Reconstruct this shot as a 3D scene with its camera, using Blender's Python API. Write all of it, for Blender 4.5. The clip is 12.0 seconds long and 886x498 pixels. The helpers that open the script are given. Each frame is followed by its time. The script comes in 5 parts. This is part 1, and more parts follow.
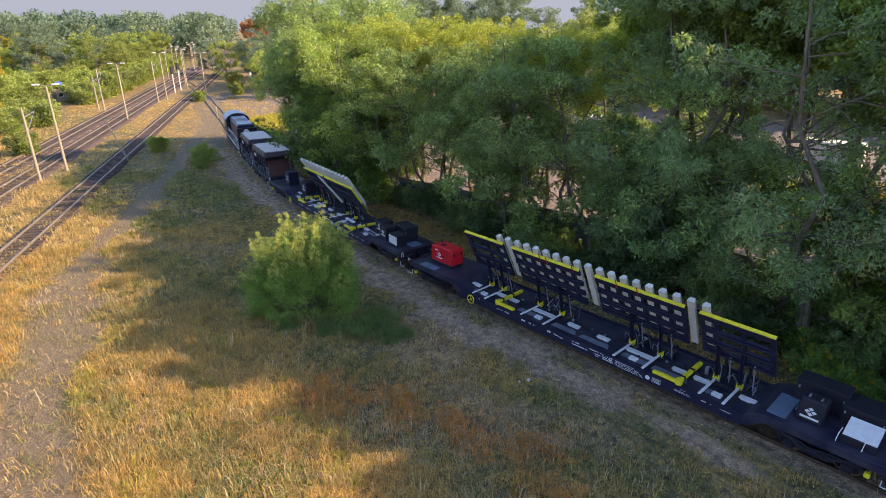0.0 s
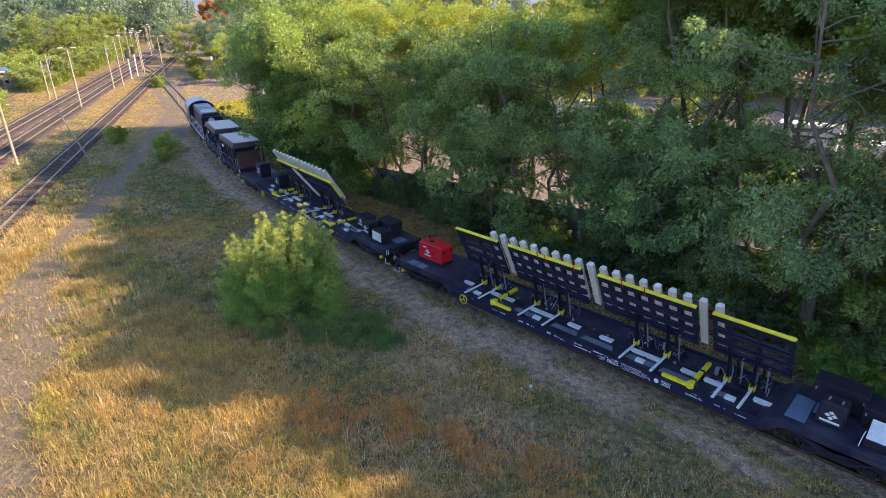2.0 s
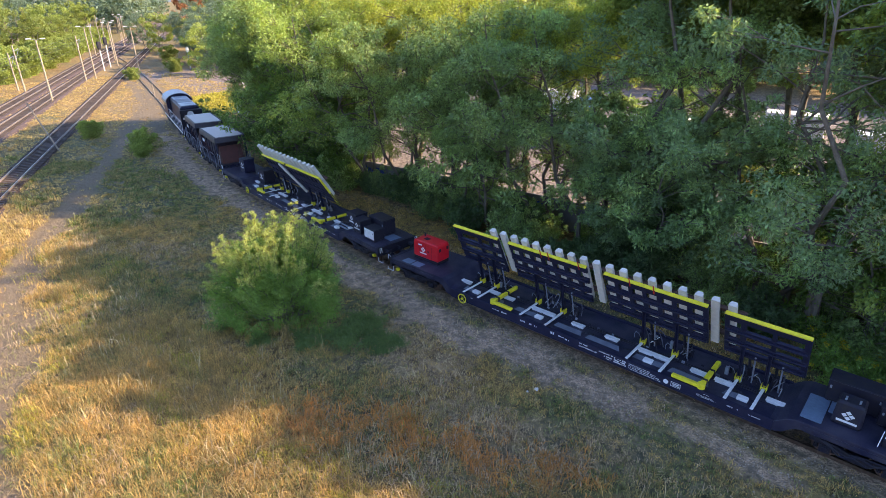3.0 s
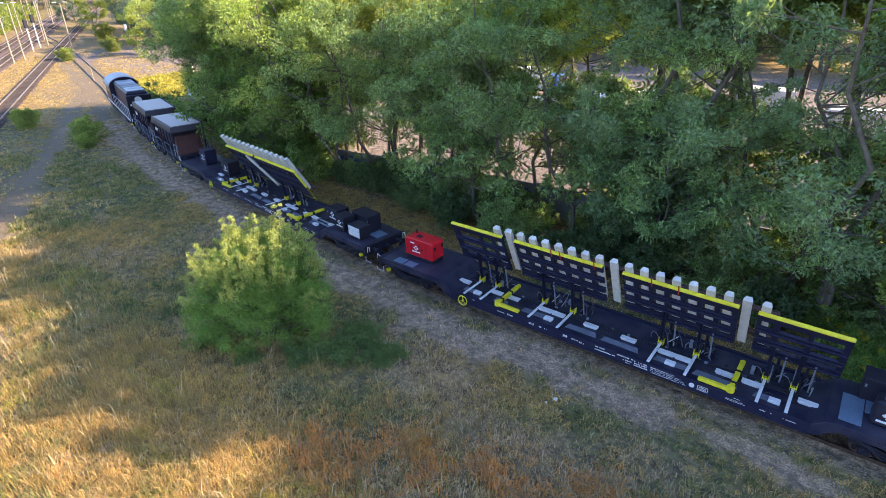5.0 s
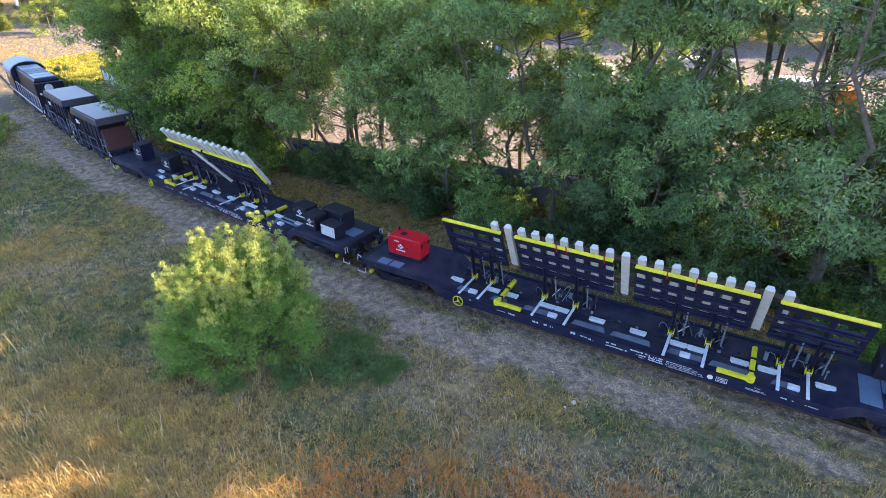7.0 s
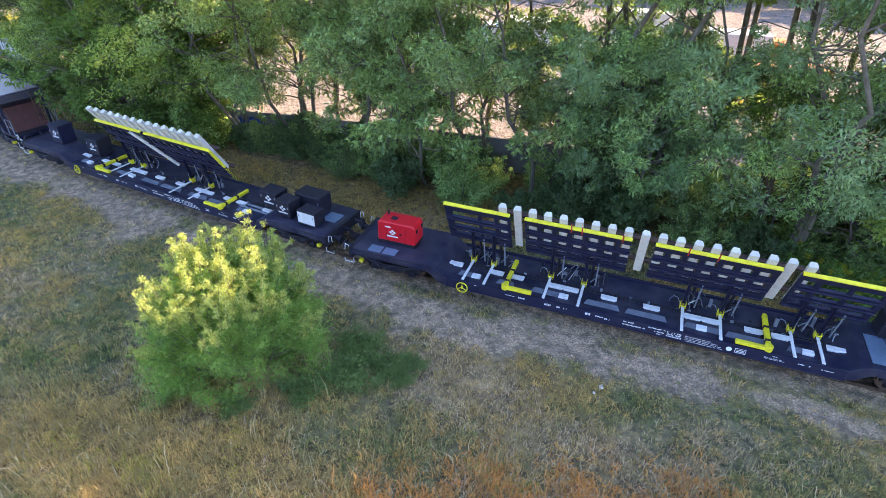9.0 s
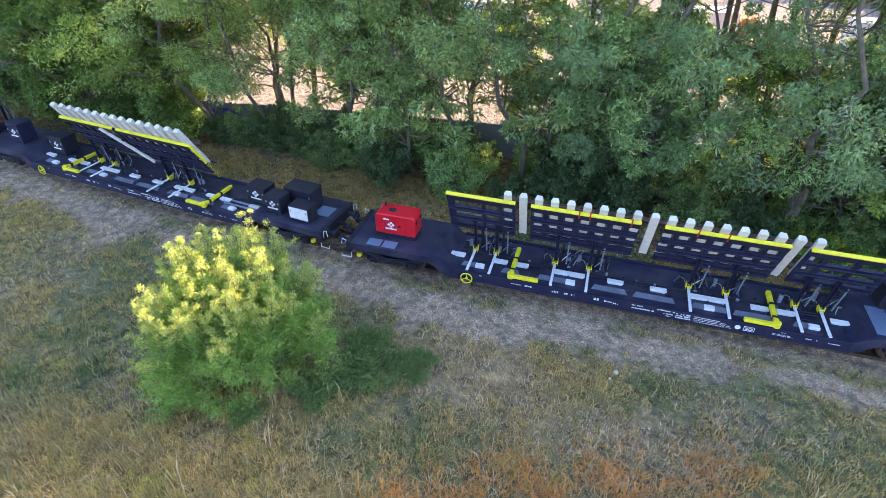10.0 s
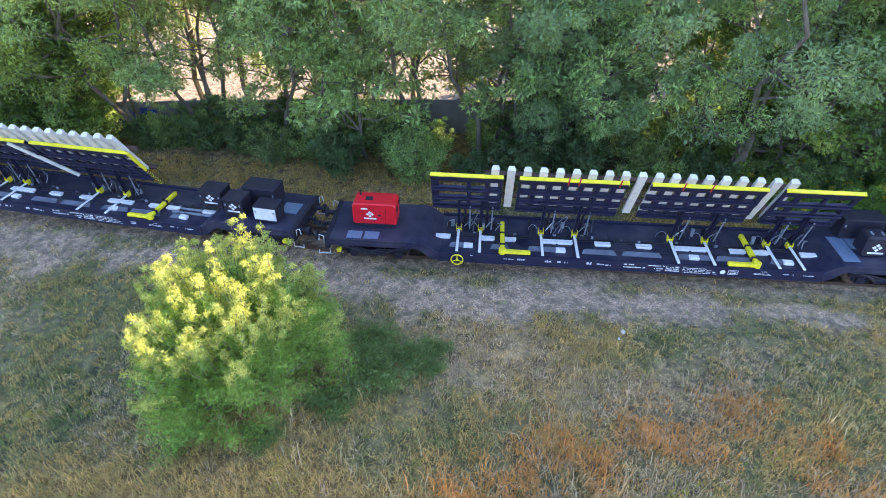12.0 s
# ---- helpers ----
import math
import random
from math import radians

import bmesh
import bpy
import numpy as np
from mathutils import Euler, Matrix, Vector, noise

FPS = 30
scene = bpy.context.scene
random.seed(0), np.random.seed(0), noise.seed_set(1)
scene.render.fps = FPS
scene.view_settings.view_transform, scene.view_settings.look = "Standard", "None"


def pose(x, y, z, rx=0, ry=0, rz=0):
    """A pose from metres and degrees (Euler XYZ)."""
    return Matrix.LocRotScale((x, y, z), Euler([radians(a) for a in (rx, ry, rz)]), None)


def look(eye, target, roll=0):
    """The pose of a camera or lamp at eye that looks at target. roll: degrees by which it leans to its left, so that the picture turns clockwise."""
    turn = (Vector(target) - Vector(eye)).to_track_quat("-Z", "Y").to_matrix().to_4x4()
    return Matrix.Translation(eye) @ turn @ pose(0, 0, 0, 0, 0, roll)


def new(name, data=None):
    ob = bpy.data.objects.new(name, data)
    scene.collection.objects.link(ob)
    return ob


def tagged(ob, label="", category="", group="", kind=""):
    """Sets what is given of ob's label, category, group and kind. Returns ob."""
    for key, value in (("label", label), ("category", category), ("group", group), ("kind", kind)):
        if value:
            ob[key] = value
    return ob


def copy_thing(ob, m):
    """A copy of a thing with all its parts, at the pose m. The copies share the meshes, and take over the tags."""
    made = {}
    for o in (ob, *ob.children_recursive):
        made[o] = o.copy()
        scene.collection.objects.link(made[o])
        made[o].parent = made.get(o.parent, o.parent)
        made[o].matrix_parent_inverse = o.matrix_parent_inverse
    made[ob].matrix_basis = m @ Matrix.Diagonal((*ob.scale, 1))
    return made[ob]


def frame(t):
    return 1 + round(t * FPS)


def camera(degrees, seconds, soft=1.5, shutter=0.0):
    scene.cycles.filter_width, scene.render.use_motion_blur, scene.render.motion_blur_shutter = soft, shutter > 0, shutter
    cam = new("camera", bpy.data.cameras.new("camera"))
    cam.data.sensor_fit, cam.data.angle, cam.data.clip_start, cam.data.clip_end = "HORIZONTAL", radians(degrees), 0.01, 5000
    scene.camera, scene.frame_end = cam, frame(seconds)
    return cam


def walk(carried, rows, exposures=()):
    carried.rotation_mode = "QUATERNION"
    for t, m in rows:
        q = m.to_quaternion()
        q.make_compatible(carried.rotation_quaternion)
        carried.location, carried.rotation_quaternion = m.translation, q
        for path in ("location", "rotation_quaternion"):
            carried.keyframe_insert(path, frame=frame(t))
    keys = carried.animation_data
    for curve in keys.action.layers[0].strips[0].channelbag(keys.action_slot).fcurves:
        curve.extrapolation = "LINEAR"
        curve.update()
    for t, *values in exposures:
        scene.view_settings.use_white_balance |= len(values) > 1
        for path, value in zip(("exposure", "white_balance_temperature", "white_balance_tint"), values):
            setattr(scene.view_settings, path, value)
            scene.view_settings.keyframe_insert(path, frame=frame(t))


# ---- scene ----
cam = camera(75.39, 12.0, soft=0.5)
PATH = [
    (0, (13.164, -21.727, 14.741), (6.292, -15.448, 11.089), -0.55),
    (0.5, (12.741, -21.640, 14.786), (5.956, -15.301, 11.074), -0.54),
    (1, (12.225, -21.488, 14.781), (5.544, -15.075, 11.008), -0.55),
    (1.5, (11.688, -21.344, 14.814), (5.124, -14.852, 10.970), -0.60),
    (2, (11.055, -21.237, 14.843), (4.633, -14.653, 10.916), -0.63),
    (2.5, (10.428, -21.130, 14.840), (4.141, -14.462, 10.838), -0.64),
    (3, (9.746, -21.031, 14.795), (3.602, -14.273, 10.723), -0.62),
    (5, (6.712, -20.545, 14.942), (1.263, -13.434, 10.496), -0.65),
    (5.5, (5.946, -20.480, 14.984), (0.740, -13.244, 10.453), -0.59),
    (6, (5.090, -20.406, 15.036), (0.156, -13.046, 10.400), -0.59),
    (6.5, (4.208, -20.368, 15.108), (-0.438, -12.895, 10.358), -0.48),
    (7, (3.298, -20.288, 15.113), (-1.053, -12.704, 10.260), -0.43),
    (9, (-0.800, -19.971, 15.457), (-3.681, -12.156, 9.923), 0.91),
    (9.5, (-1.637, -19.917, 15.398), (-4.226, -12.078, 9.756), 0.89),
    (10, (-2.545, -19.877, 15.326), (-4.776, -12.006, 9.576), 0.92),
    (10.5, (-3.405, -19.853, 15.218), (-5.249, -11.946, 9.381), 0.98),
    (11, (-4.289, -19.861, 15.069), (-5.711, -11.917, 9.164), 0.93),
    (11.5, (-5.043, -19.835, 15.005), (-6.084, -11.880, 9.036), 0.69),
    (12, (-5.890, -19.787, 14.959), (-6.500, -11.826, 8.939), 0.50),
]
walk(cam, [(t, look(eye, target, roll)) for t, eye, target, roll in PATH],
     exposures=[(0, 1.58, 6230, 20), (3, 1.9, 5850, 20), (6, 2.3, 5800, 19), (9, 2.78, 6000, 19), (12, 3.06, 6150, 19)])

# ---- light ----
world = bpy.data.worlds.new("sky")
scene.world = world
world.use_nodes = True
wn = world.node_tree.nodes
sky = wn.new("ShaderNodeTexSky")
sky.sky_type = "NISHITA"
sky.sun_disc = False
sky.sun_elevation = radians(27.6)
sky.sun_rotation = radians(54)
sky.air_density, sky.dust_density, sky.ozone_density = 1.0, 0.7, 0.9
wn["Background"].inputs["Strength"].default_value = 0.115
world.node_tree.links.new(sky.outputs["Color"], wn["Background"].inputs["Color"])
SUN_AT = Vector((0.70, 0.54, 0.462))
sun = new("sun", bpy.data.lights.new("sun", "SUN"))
sun.data.energy, sun.data.angle, sun.data.color = 4.3, radians(0.6), (1.0, 0.73, 0.4)
sun.matrix_world = look(SUN_AT * 60, (0, 0, 0))


# ---- materials ----
def surface(name, color, rough=0.6, metal=0.0, second=None, scale=6.0, fine=60.0, bump=0.15, spread=0.5, leaf=False,
            island=0.0, obj=0.0, gloss=0.5):
    """A procedural surface: two scales of colour change, grain as bump; island and obj: brightness change from piece to piece."""
    m = bpy.data.materials.new(name)
    m.use_nodes = True
    nt = m.node_tree
    N, L = nt.nodes, nt.links
    p = N["Principled BSDF"]
    p.inputs["Roughness"].default_value, p.inputs["Metallic"].default_value = rough, metal
    p.inputs["Specular IOR Level"].default_value = gloss
    co = N.new("ShaderNodeTexCoord")
    big, small = N.new("ShaderNodeTexNoise"), N.new("ShaderNodeTexNoise")
    for n, s in ((big, scale), (small, fine)):
        n.inputs["Scale"].default_value, n.inputs["Detail"].default_value = s, 4
        L.new(co.outputs["Object"], n.inputs["Vector"])
    second = second or tuple(c * 0.55 for c in color)
    ramp = N.new("ShaderNodeMapRange")
    ramp.inputs["From Min"].default_value, ramp.inputs["From Max"].default_value = 0.5 - spread / 2, 0.5 + spread / 2
    L.new(big.outputs["Fac"], ramp.inputs["Value"])
    mix = N.new("ShaderNodeMix")
    mix.data_type = "RGBA"
    mix.inputs["A"].default_value, mix.inputs["B"].default_value = (*second, 1), (*color, 1)
    L.new(ramp.outputs["Result"], mix.inputs["Factor"])
    hsv = N.new("ShaderNodeHueSaturation")
    L.new(mix.outputs["Result"], hsv.inputs["Color"])
    val = N.new("ShaderNodeMath")
    val.operation = "MULTIPLY_ADD"
    L.new(small.outputs["Fac"], val.inputs[0])
    val.inputs[1].default_value, val.inputs[2].default_value = 0.5, 0.75
    last = val
    for kind, out, amount in (("ShaderNodeNewGeometry", "Random Per Island", island), ("ShaderNodeObjectInfo", "Random", obj)):
        if amount:
            rnd, mul, times = N.new(kind), N.new("ShaderNodeMath"), N.new("ShaderNodeMath")
            mul.operation, times.operation = "MULTIPLY_ADD", "MULTIPLY"
            L.new(rnd.outputs[out], mul.inputs[0])
            mul.inputs[1].default_value, mul.inputs[2].default_value = 2 * amount, 1 - amount
            L.new(mul.outputs[0], times.inputs[0])
            L.new(last.outputs[0], times.inputs[1])
            last = times
    L.new(last.outputs[0], hsv.inputs["Value"])
    L.new(hsv.outputs["Color"], p.inputs["Base Color"])
    if bump:
        b = N.new("ShaderNodeBump")
        b.inputs["Strength"].default_value, b.inputs["Distance"].default_value = bump, 0.02
        L.new(small.outputs["Fac"], b.inputs["Height"])
        L.new(b.outputs["Normal"], p.inputs["Normal"])
    if leaf:
        tr, add = N.new("ShaderNodeBsdfTranslucent"), N.new("ShaderNodeMixShader")
        warm = N.new("ShaderNodeMix")
        warm.data_type, warm.blend_type = "RGBA", "MULTIPLY"
        warm.inputs["Factor"].default_value, warm.inputs["B"].default_value = 1.0, (1.3, 1.18, 0.5, 1)
        L.new(hsv.outputs["Color"], warm.inputs["A"])
        L.new(warm.outputs["Result"], tr.inputs["Color"])
        add.inputs["Fac"].default_value = 0.48
        L.new(p.outputs[0], add.inputs[1])
        L.new(tr.outputs[0], add.inputs[2])
        L.new(add.outputs[0], N["Material Output"].inputs["Surface"])
    return m


NAVY = surface("navy_paint", (0.009, 0.01, 0.034), 0.42, 0, (0.02, 0.02, 0.045), 3, 90, 0.08, gloss=0.28)
# paler mottling: worn paint, with light reflections also put into the colour
DECK = surface("deck_paint", (0.013, 0.014, 0.038), 0.42, 0, (0.045, 0.042, 0.065), 1.3, 40, 0.25, 0.32, gloss=0.28)
BLACK = surface("black_steel", (0.012, 0.012, 0.03), 0.5, 0, (0.024, 0.022, 0.026), 5, 60, 0.15, gloss=0.28)
RUSTY = surface("rusty_steel", (0.11, 0.06, 0.04), 0.8, 0, (0.05, 0.03, 0.025), 6, 60, 0.3)
RAIL = surface("rail_steel", (0.2, 0.15, 0.12), 0.35, 0.7, (0.1, 0.06, 0.04), 8, 60, 0.1)
YELLOW = surface("yellow_paint", (0.78, 0.72, 0.02), 0.45, 0, (0.6, 0.5, 0.02), 5, 60, 0.05)
WHITE = surface("white_paint", (0.75, 0.76, 0.78), 0.5, 0, (0.6, 0.6, 0.62), 5, 50, 0.05)
DARKGREY = surface("dark_grey_steel", (0.1, 0.11, 0.15), 0.45, 0.2, (0.07, 0.075, 0.1), 5, 60, 0.1)
GREY = surface("grey_steel", (0.3, 0.33, 0.38), 0.4, 0.3, (0.2, 0.22, 0.27), 5, 60, 0.1)
BLUEGREY = surface("bluegrey_plate", (0.16, 0.22, 0.32), 0.35, 0.2, (0.12, 0.17, 0.26), 8, 90, 0.2)
RED = surface("red_paint", (0.62, 0.012, 0.022), 0.35, 0, (0.5, 0.01, 0.02), 3, 60, 0.03)
CONCRETE = surface("pale_concrete", (0.62, 0.6, 0.55), 0.85, 0, (0.48, 0.46, 0.42), 5, 50, 0.25, obj=0.08)
POLE = surface("pole_concrete", (0.3, 0.26, 0.2), 0.85, 0, (0.28, 0.24, 0.18), 2, 30, 0.2)
HOPPER = surface("hopper_paint", (0.02, 0.02, 0.036), 0.45, 0, (0.045, 0.035, 0.045), 1.2, 30, 0.1)
CHUTE = surface("rust_red_paint", (0.09, 0.024, 0.02), 0.7, 0, (0.05, 0.018, 0.016), 3, 40, 0.2)
GLASS = surface("cab_glass", (0.02, 0.03, 0.04), 0.06, 0, None, 1, 5, 0)
BARK = surface("bark", (0.18, 0.155, 0.12), 0.9, 0, (0.09, 0.075, 0.058), 4, 25, 0.6)
LEAF_A = surface("willow_leaf", (0.31, 0.43, 0.165), 0.5, 0, (0.19, 0.3, 0.12), 0.4, 3, 0, 0.5, True, 0.45, 0.25)
LEAF_B = surface("maple_leaf", (0.3, 0.39, 0.09), 0.5, 0, (0.19, 0.28, 0.075), 0.4, 3, 0, 0.5, True, 0.3, 0.25)
# pale yellow tip leaves: sunlight on the bush is put into the colour
LEAF_C = surface("bush_sunlit_leaf", (0.46, 0.51, 0.15), 0.5, 0, (0.33, 0.41, 0.12), 0.7, 3, 0, 0.5, True, 0.3, 0)
LEAF_D = surface("far_leaf", (0.31, 0.37, 0.09), 0.6, 0, (0.19, 0.26, 0.075), 0.15, 1, 0, 0.4, True, 0.25, 0.25)
LEAF_E = surface("undergrowth_leaf", (0.13, 0.21, 0.085), 0.55, 0, (0.08, 0.145, 0.07), 0.6, 3, 0, 0.5, True, 0.3, 0.1)
STRAW = surface("straw", (0.64, 0.46, 0.185), 0.8, 0, (0.42, 0.32, 0.14), 1.1, 4, 0, 0.3, True, 0.4)
GREEN = surface("green_blade", (0.17, 0.23, 0.075), 0.7, 0, (0.34, 0.31, 0.15), 0.9, 4, 0, 0.3, True, 0.5)
SEED = surface("seed_head", (0.66, 0.58, 0.4), 0.8, 0, (0.45, 0.38, 0.22), 0.5, 2, 0, 0.4, True, 0.3)
RUSTGRASS = surface("rust_weed", (0.7, 0.35, 0.1), 0.8, 0, (0.48, 0.27, 0.1), 0.5, 2, 0, 0.4, True, 0.3)
WALLC = surface("wall_concrete", (0.22, 0.21, 0.2), 0.9, 0, (0.13, 0.125, 0.12), 0.8, 12, 0.3)


# ---- building helpers ----
def bx(bm, x0, x1, y0, y1, z0, z1, m=None):
    v = [bm.verts.new(Vector((x, y, z)) if m is None else m @ Vector((x, y, z))) for x in (x0, x1) for y in (y0, y1) for z in (z0, z1)]
    for f in ((0, 1, 3, 2), (4, 6, 7, 5), (0, 4, 5, 1), (2, 3, 7, 6), (0, 2, 6, 4), (1, 5, 7, 3)):
        bm.faces.new([v[i] for i in f])
    return v


def tube(bm, p, q, r, r2=None, seg=10, caps=True):
    p, q = Vector(p), Vector(q)
    r2 = r if r2 is None else r2
    u = (q - p).normalized()
    a = u.orthogonal().normalized()
    b = u.cross(a)
    rings = [[bm.verts.new(c + (a * math.cos(i * math.tau / seg) + b * math.sin(i * math.tau / seg)) * rr) for i in range(seg)]
             for c, rr in ((p, r), (q, r2))]
    for i in range(seg):
        bm.faces.new((rings[0][i], rings[0][(i + 1) % seg], rings[1][(i + 1) % seg], rings[1][i]))
    if caps:
        bm.faces.new(rings[0][::-1])
        bm.faces.new(rings[1])


def pipe(bm, pts, r, seg=6):
    """One bent tube through the points."""
    pts = [Vector(p) for p in pts]
    n, ring, a = len(pts), None, None
    for k, c in enumerate(pts):
        u = (pts[min(k + 1, n - 1)] - pts[max(k - 1, 0)]).normalized()
        a = u.orthogonal().normalized() if a is None else (a - u * a.dot(u)).normalized()
        b = u.cross(a)
        now = [bm.verts.new(c + (a * math.cos(i * math.tau / seg) + b * math.sin(i * math.tau / seg)) * r) for i in range(seg)]
        if ring:
            for i in range(seg):
                bm.faces.new((ring[i], ring[(i + 1) % seg], now[(i + 1) % seg], now[i]))
        else:
            bm.faces.new(now[::-1])
        ring = now
    bm.faces.new(ring)


def prism(bm, outline, y0, y1):
    """A side outline of (x, z) points, drawn out from y0 to y1."""
    a, b = [[bm.verts.new((x, y, z)) for x, z in outline] for y in (y0, y1)]
    n = len(outline)
    bm.faces.new(a)
    bm.faces.new(b[::-1])
    for i in range(n):
        bm.faces.new((a[(i + 1) % n], a[i], b[i], b[(i + 1) % n]))


def soften(bm, w=0.01):
    bmesh.ops.recalc_face_normals(bm, faces=bm.faces)
    bmesh.ops.bevel(bm, geom=list(bm.edges), offset=w, segments=1, affect="EDGES", clamp_overlap=True)


def part(name, bm, material, parent, label="", bevel=0.0, kind=""):
    if bevel:
        soften(bm, bevel)
    bmesh.ops.recalc_face_normals(bm, faces=bm.faces)
    me = bpy.data.meshes.new(name)
    bm.to_mesh(me)
    bm.free()
    me.materials.append(material)
    ob = new(name, me)
    ob.parent = parent
    return tagged(ob, label, kind=kind)


def block(name, box, material, parent, label="", bevel=0.012):
    bm = bmesh.new()
    bx(bm, *box)
    return part(name, bm, material, parent, label, bevel)


def rod(name, p, q, r, material, parent, label="", seg=8):
    bm = bmesh.new()
    tube(bm, p, q, r, r, seg)
    return part(name, bm, material, parent, label)


def thing(name, m, label, category, group="", kind=""):
    ob = new(name)
    ob.matrix_world = m
    return tagged(ob, label, category, group, kind)


def sheet(name, verts, faces, material, label, category, kind):
    me = bpy.data.meshes.new(name)
    me.from_pydata(verts, [], faces)
    me.materials.append(material)
    return tagged(new(name, me), label, category, kind=kind)


# ---- ground ----
TRACK = [(-260, 62), (-180, 44), (-130, 31.5), (-100, 22.4), (-80, 16.3), (-64, 10.9), (-52, 7.2), (-43, 4.8), (-37, 3.3), (-25.5, 1.75), (-12, 0.3), (0, 0), (12, 0), (40, -0.3), (90, -3)]
LANE = [(-150, 50), (-110, 27), (-85, 15), (-72, 8.6), (-54, -1.2), (-45, -6.6), (-39, -10.2), (-33, -13.7), (-25, -17.3), (-20, -18.9), (-11.7, -21.6), (-6.4, -22.6), (10, -25.8)]


def along(line, x):
    """y of a plan line at x."""
    return float(np.interp(x, [p[0] for p in line], [p[1] for p in line]))


def main_line(x, off):
    """y of the main railway at x; off: metres to its side."""
    return (x + 57.5) * -0.51 - 7.3 + off * 1.12


def hump(x, y):
    """Height of the ground."""
    z = -0.16 + 0.10 * noise.noise((x * 0.15, y * 0.15, 3)) + 0.04 * noise.noise((x * 0.9, y * 0.9, 7))
    near = max(0.0, 1 - abs(y - along(TRACK, x)) / 2.4)
    return z * (1 - near) - 0.13 * near


def steps(lo, hi, inner0, inner1, d):
    mid = list(np.arange(inner0, inner1 + d / 2, d))
    out, s, x = [], d, inner1
    while x < hi:
        s *= 1.35
        x += s
        out.append(x)
    back, s, x = [], d, inner0
    while x > lo:
        s *= 1.35
        x -= s
        back.append(x)
    return back[::-1] + mid + out


gx, gy = steps(-3500, 3000, -95, 24, 0.6), steps(-3000, 3500, -27, 20, 0.5)
verts = [(x, y, hump(x, y) if abs(x) < 200 and abs(y) < 200 else -0.16) for y in gy for x in gx]
W = len(gx)
faces = [(j * W + i, j * W + i + 1, (j + 1) * W + i + 1, (j + 1) * W + i) for j in range(len(gy) - 1) for i in range(W - 1)]
GROUND = bpy.data.materials.new("field")
ground = sheet("ground", verts, faces, GROUND, "dry grassy field with bare trodden earth strips", "ground", "structure")


def dirt_at(x, y):
    """Share of bare earth in the plan."""
    n = noise.noise((x * 0.35, y * 0.35, 1)) * 0.9 + noise.noise((x * 1.1, y * 1.1, 5)) * 0.5
    d = y - along(TRACK, x)
    strip = 1 - abs(d + 2.7 + 0.3 * noise.noise((x * 0.2, 1, 1))) / (1.4 + 0.9 * max(-0.8, n)) + 0.75 * n - 0.1 - 0.5 * min(1.0, max(0.0, (x - 1.5) / 5))
    strip2 = 1 - abs(d) / 1.9
    lane = 1 - abs(y - along(LANE, x)) / ((3.1 if x > -30 else 1.7) + 0.7 * n) + 0.4 * n - 0.1
    yard = 1 - math.hypot((x + 80) / 16, (y - 13) / 8)
    return min(1.0, max(0.0, strip * 2.2, strip2 * 2.5, lane * 1.8, yard * 0.7))


def lane_at(x, y):
    """1 on the lane and the bare yard, 0 on the strip along the siding."""
    return min(1.0, max(0.0, (along(TRACK, x) - 6.5 - y) / 2.0)) if x > -62 else 1.0


def pale_at(x, y):
    """Share of flattened pale grass."""
    n = 0.16 + 1.5 * noise.noise((x * 0.22 + 9, y * 0.3, 57)) + 0.5 * noise.noise((x * 0.9, y * 0.9, 60))
    # cut past y -11.5: the sunlit meadow's gold is put into its colour
    return min(1.0, max(0.0, n + 1.1 * math.exp(-((x + 4.0) / 5) ** 2 - ((y + 6.4) / 2.2) ** 2) + 0.7 * math.exp(-((x - 2.0) / 5) ** 2 - ((y + 9.0) / 2.2) ** 2))) * (0.35 if y < -11.5 else 1.0)


# Greener from y -12.4 on: the belt's shade put into the grass colour
def green_and_shade_at(x, y):
    return min(1.0, max(0.0, 0.45 + 1.3 * noise.noise((x * 0.12 + 4, y * 0.2, 9)) + 0.8 * noise.noise((x * 0.5, y * 0.5, 2)) + 0.5 * min(1.0, max(0.0, (y + 12.4) / 1.6)) - 0.3 + (0.3 if y > 3 and x > -5 else 0) - (0.8 if y > 2 and x < -6 else 0) + (0.5 if -9.5 < y < 0 and x < -13 else 0)))


zone = ground.data.color_attributes.new("zone", "FLOAT_COLOR", "POINT")
zone.data.foreach_set("color", np.array([(min(1, dirt_at(x, y) + 0.35 * pale_at(x, y)), green_and_shade_at(x, y), 1.0 if y > along([(-80, 26), (-67, 24), (-45, 14), (-31, 12), (-18, 13), (12, 16), (40, 19)], x) and y < 75 and -120 < x < 80 else 0.0, lane_at(x, y)) if abs(x) < 200 and abs(y) < 200 else (0, 0.6, 0, 0) for x, y, _ in verts], dtype=np.float32).ravel())


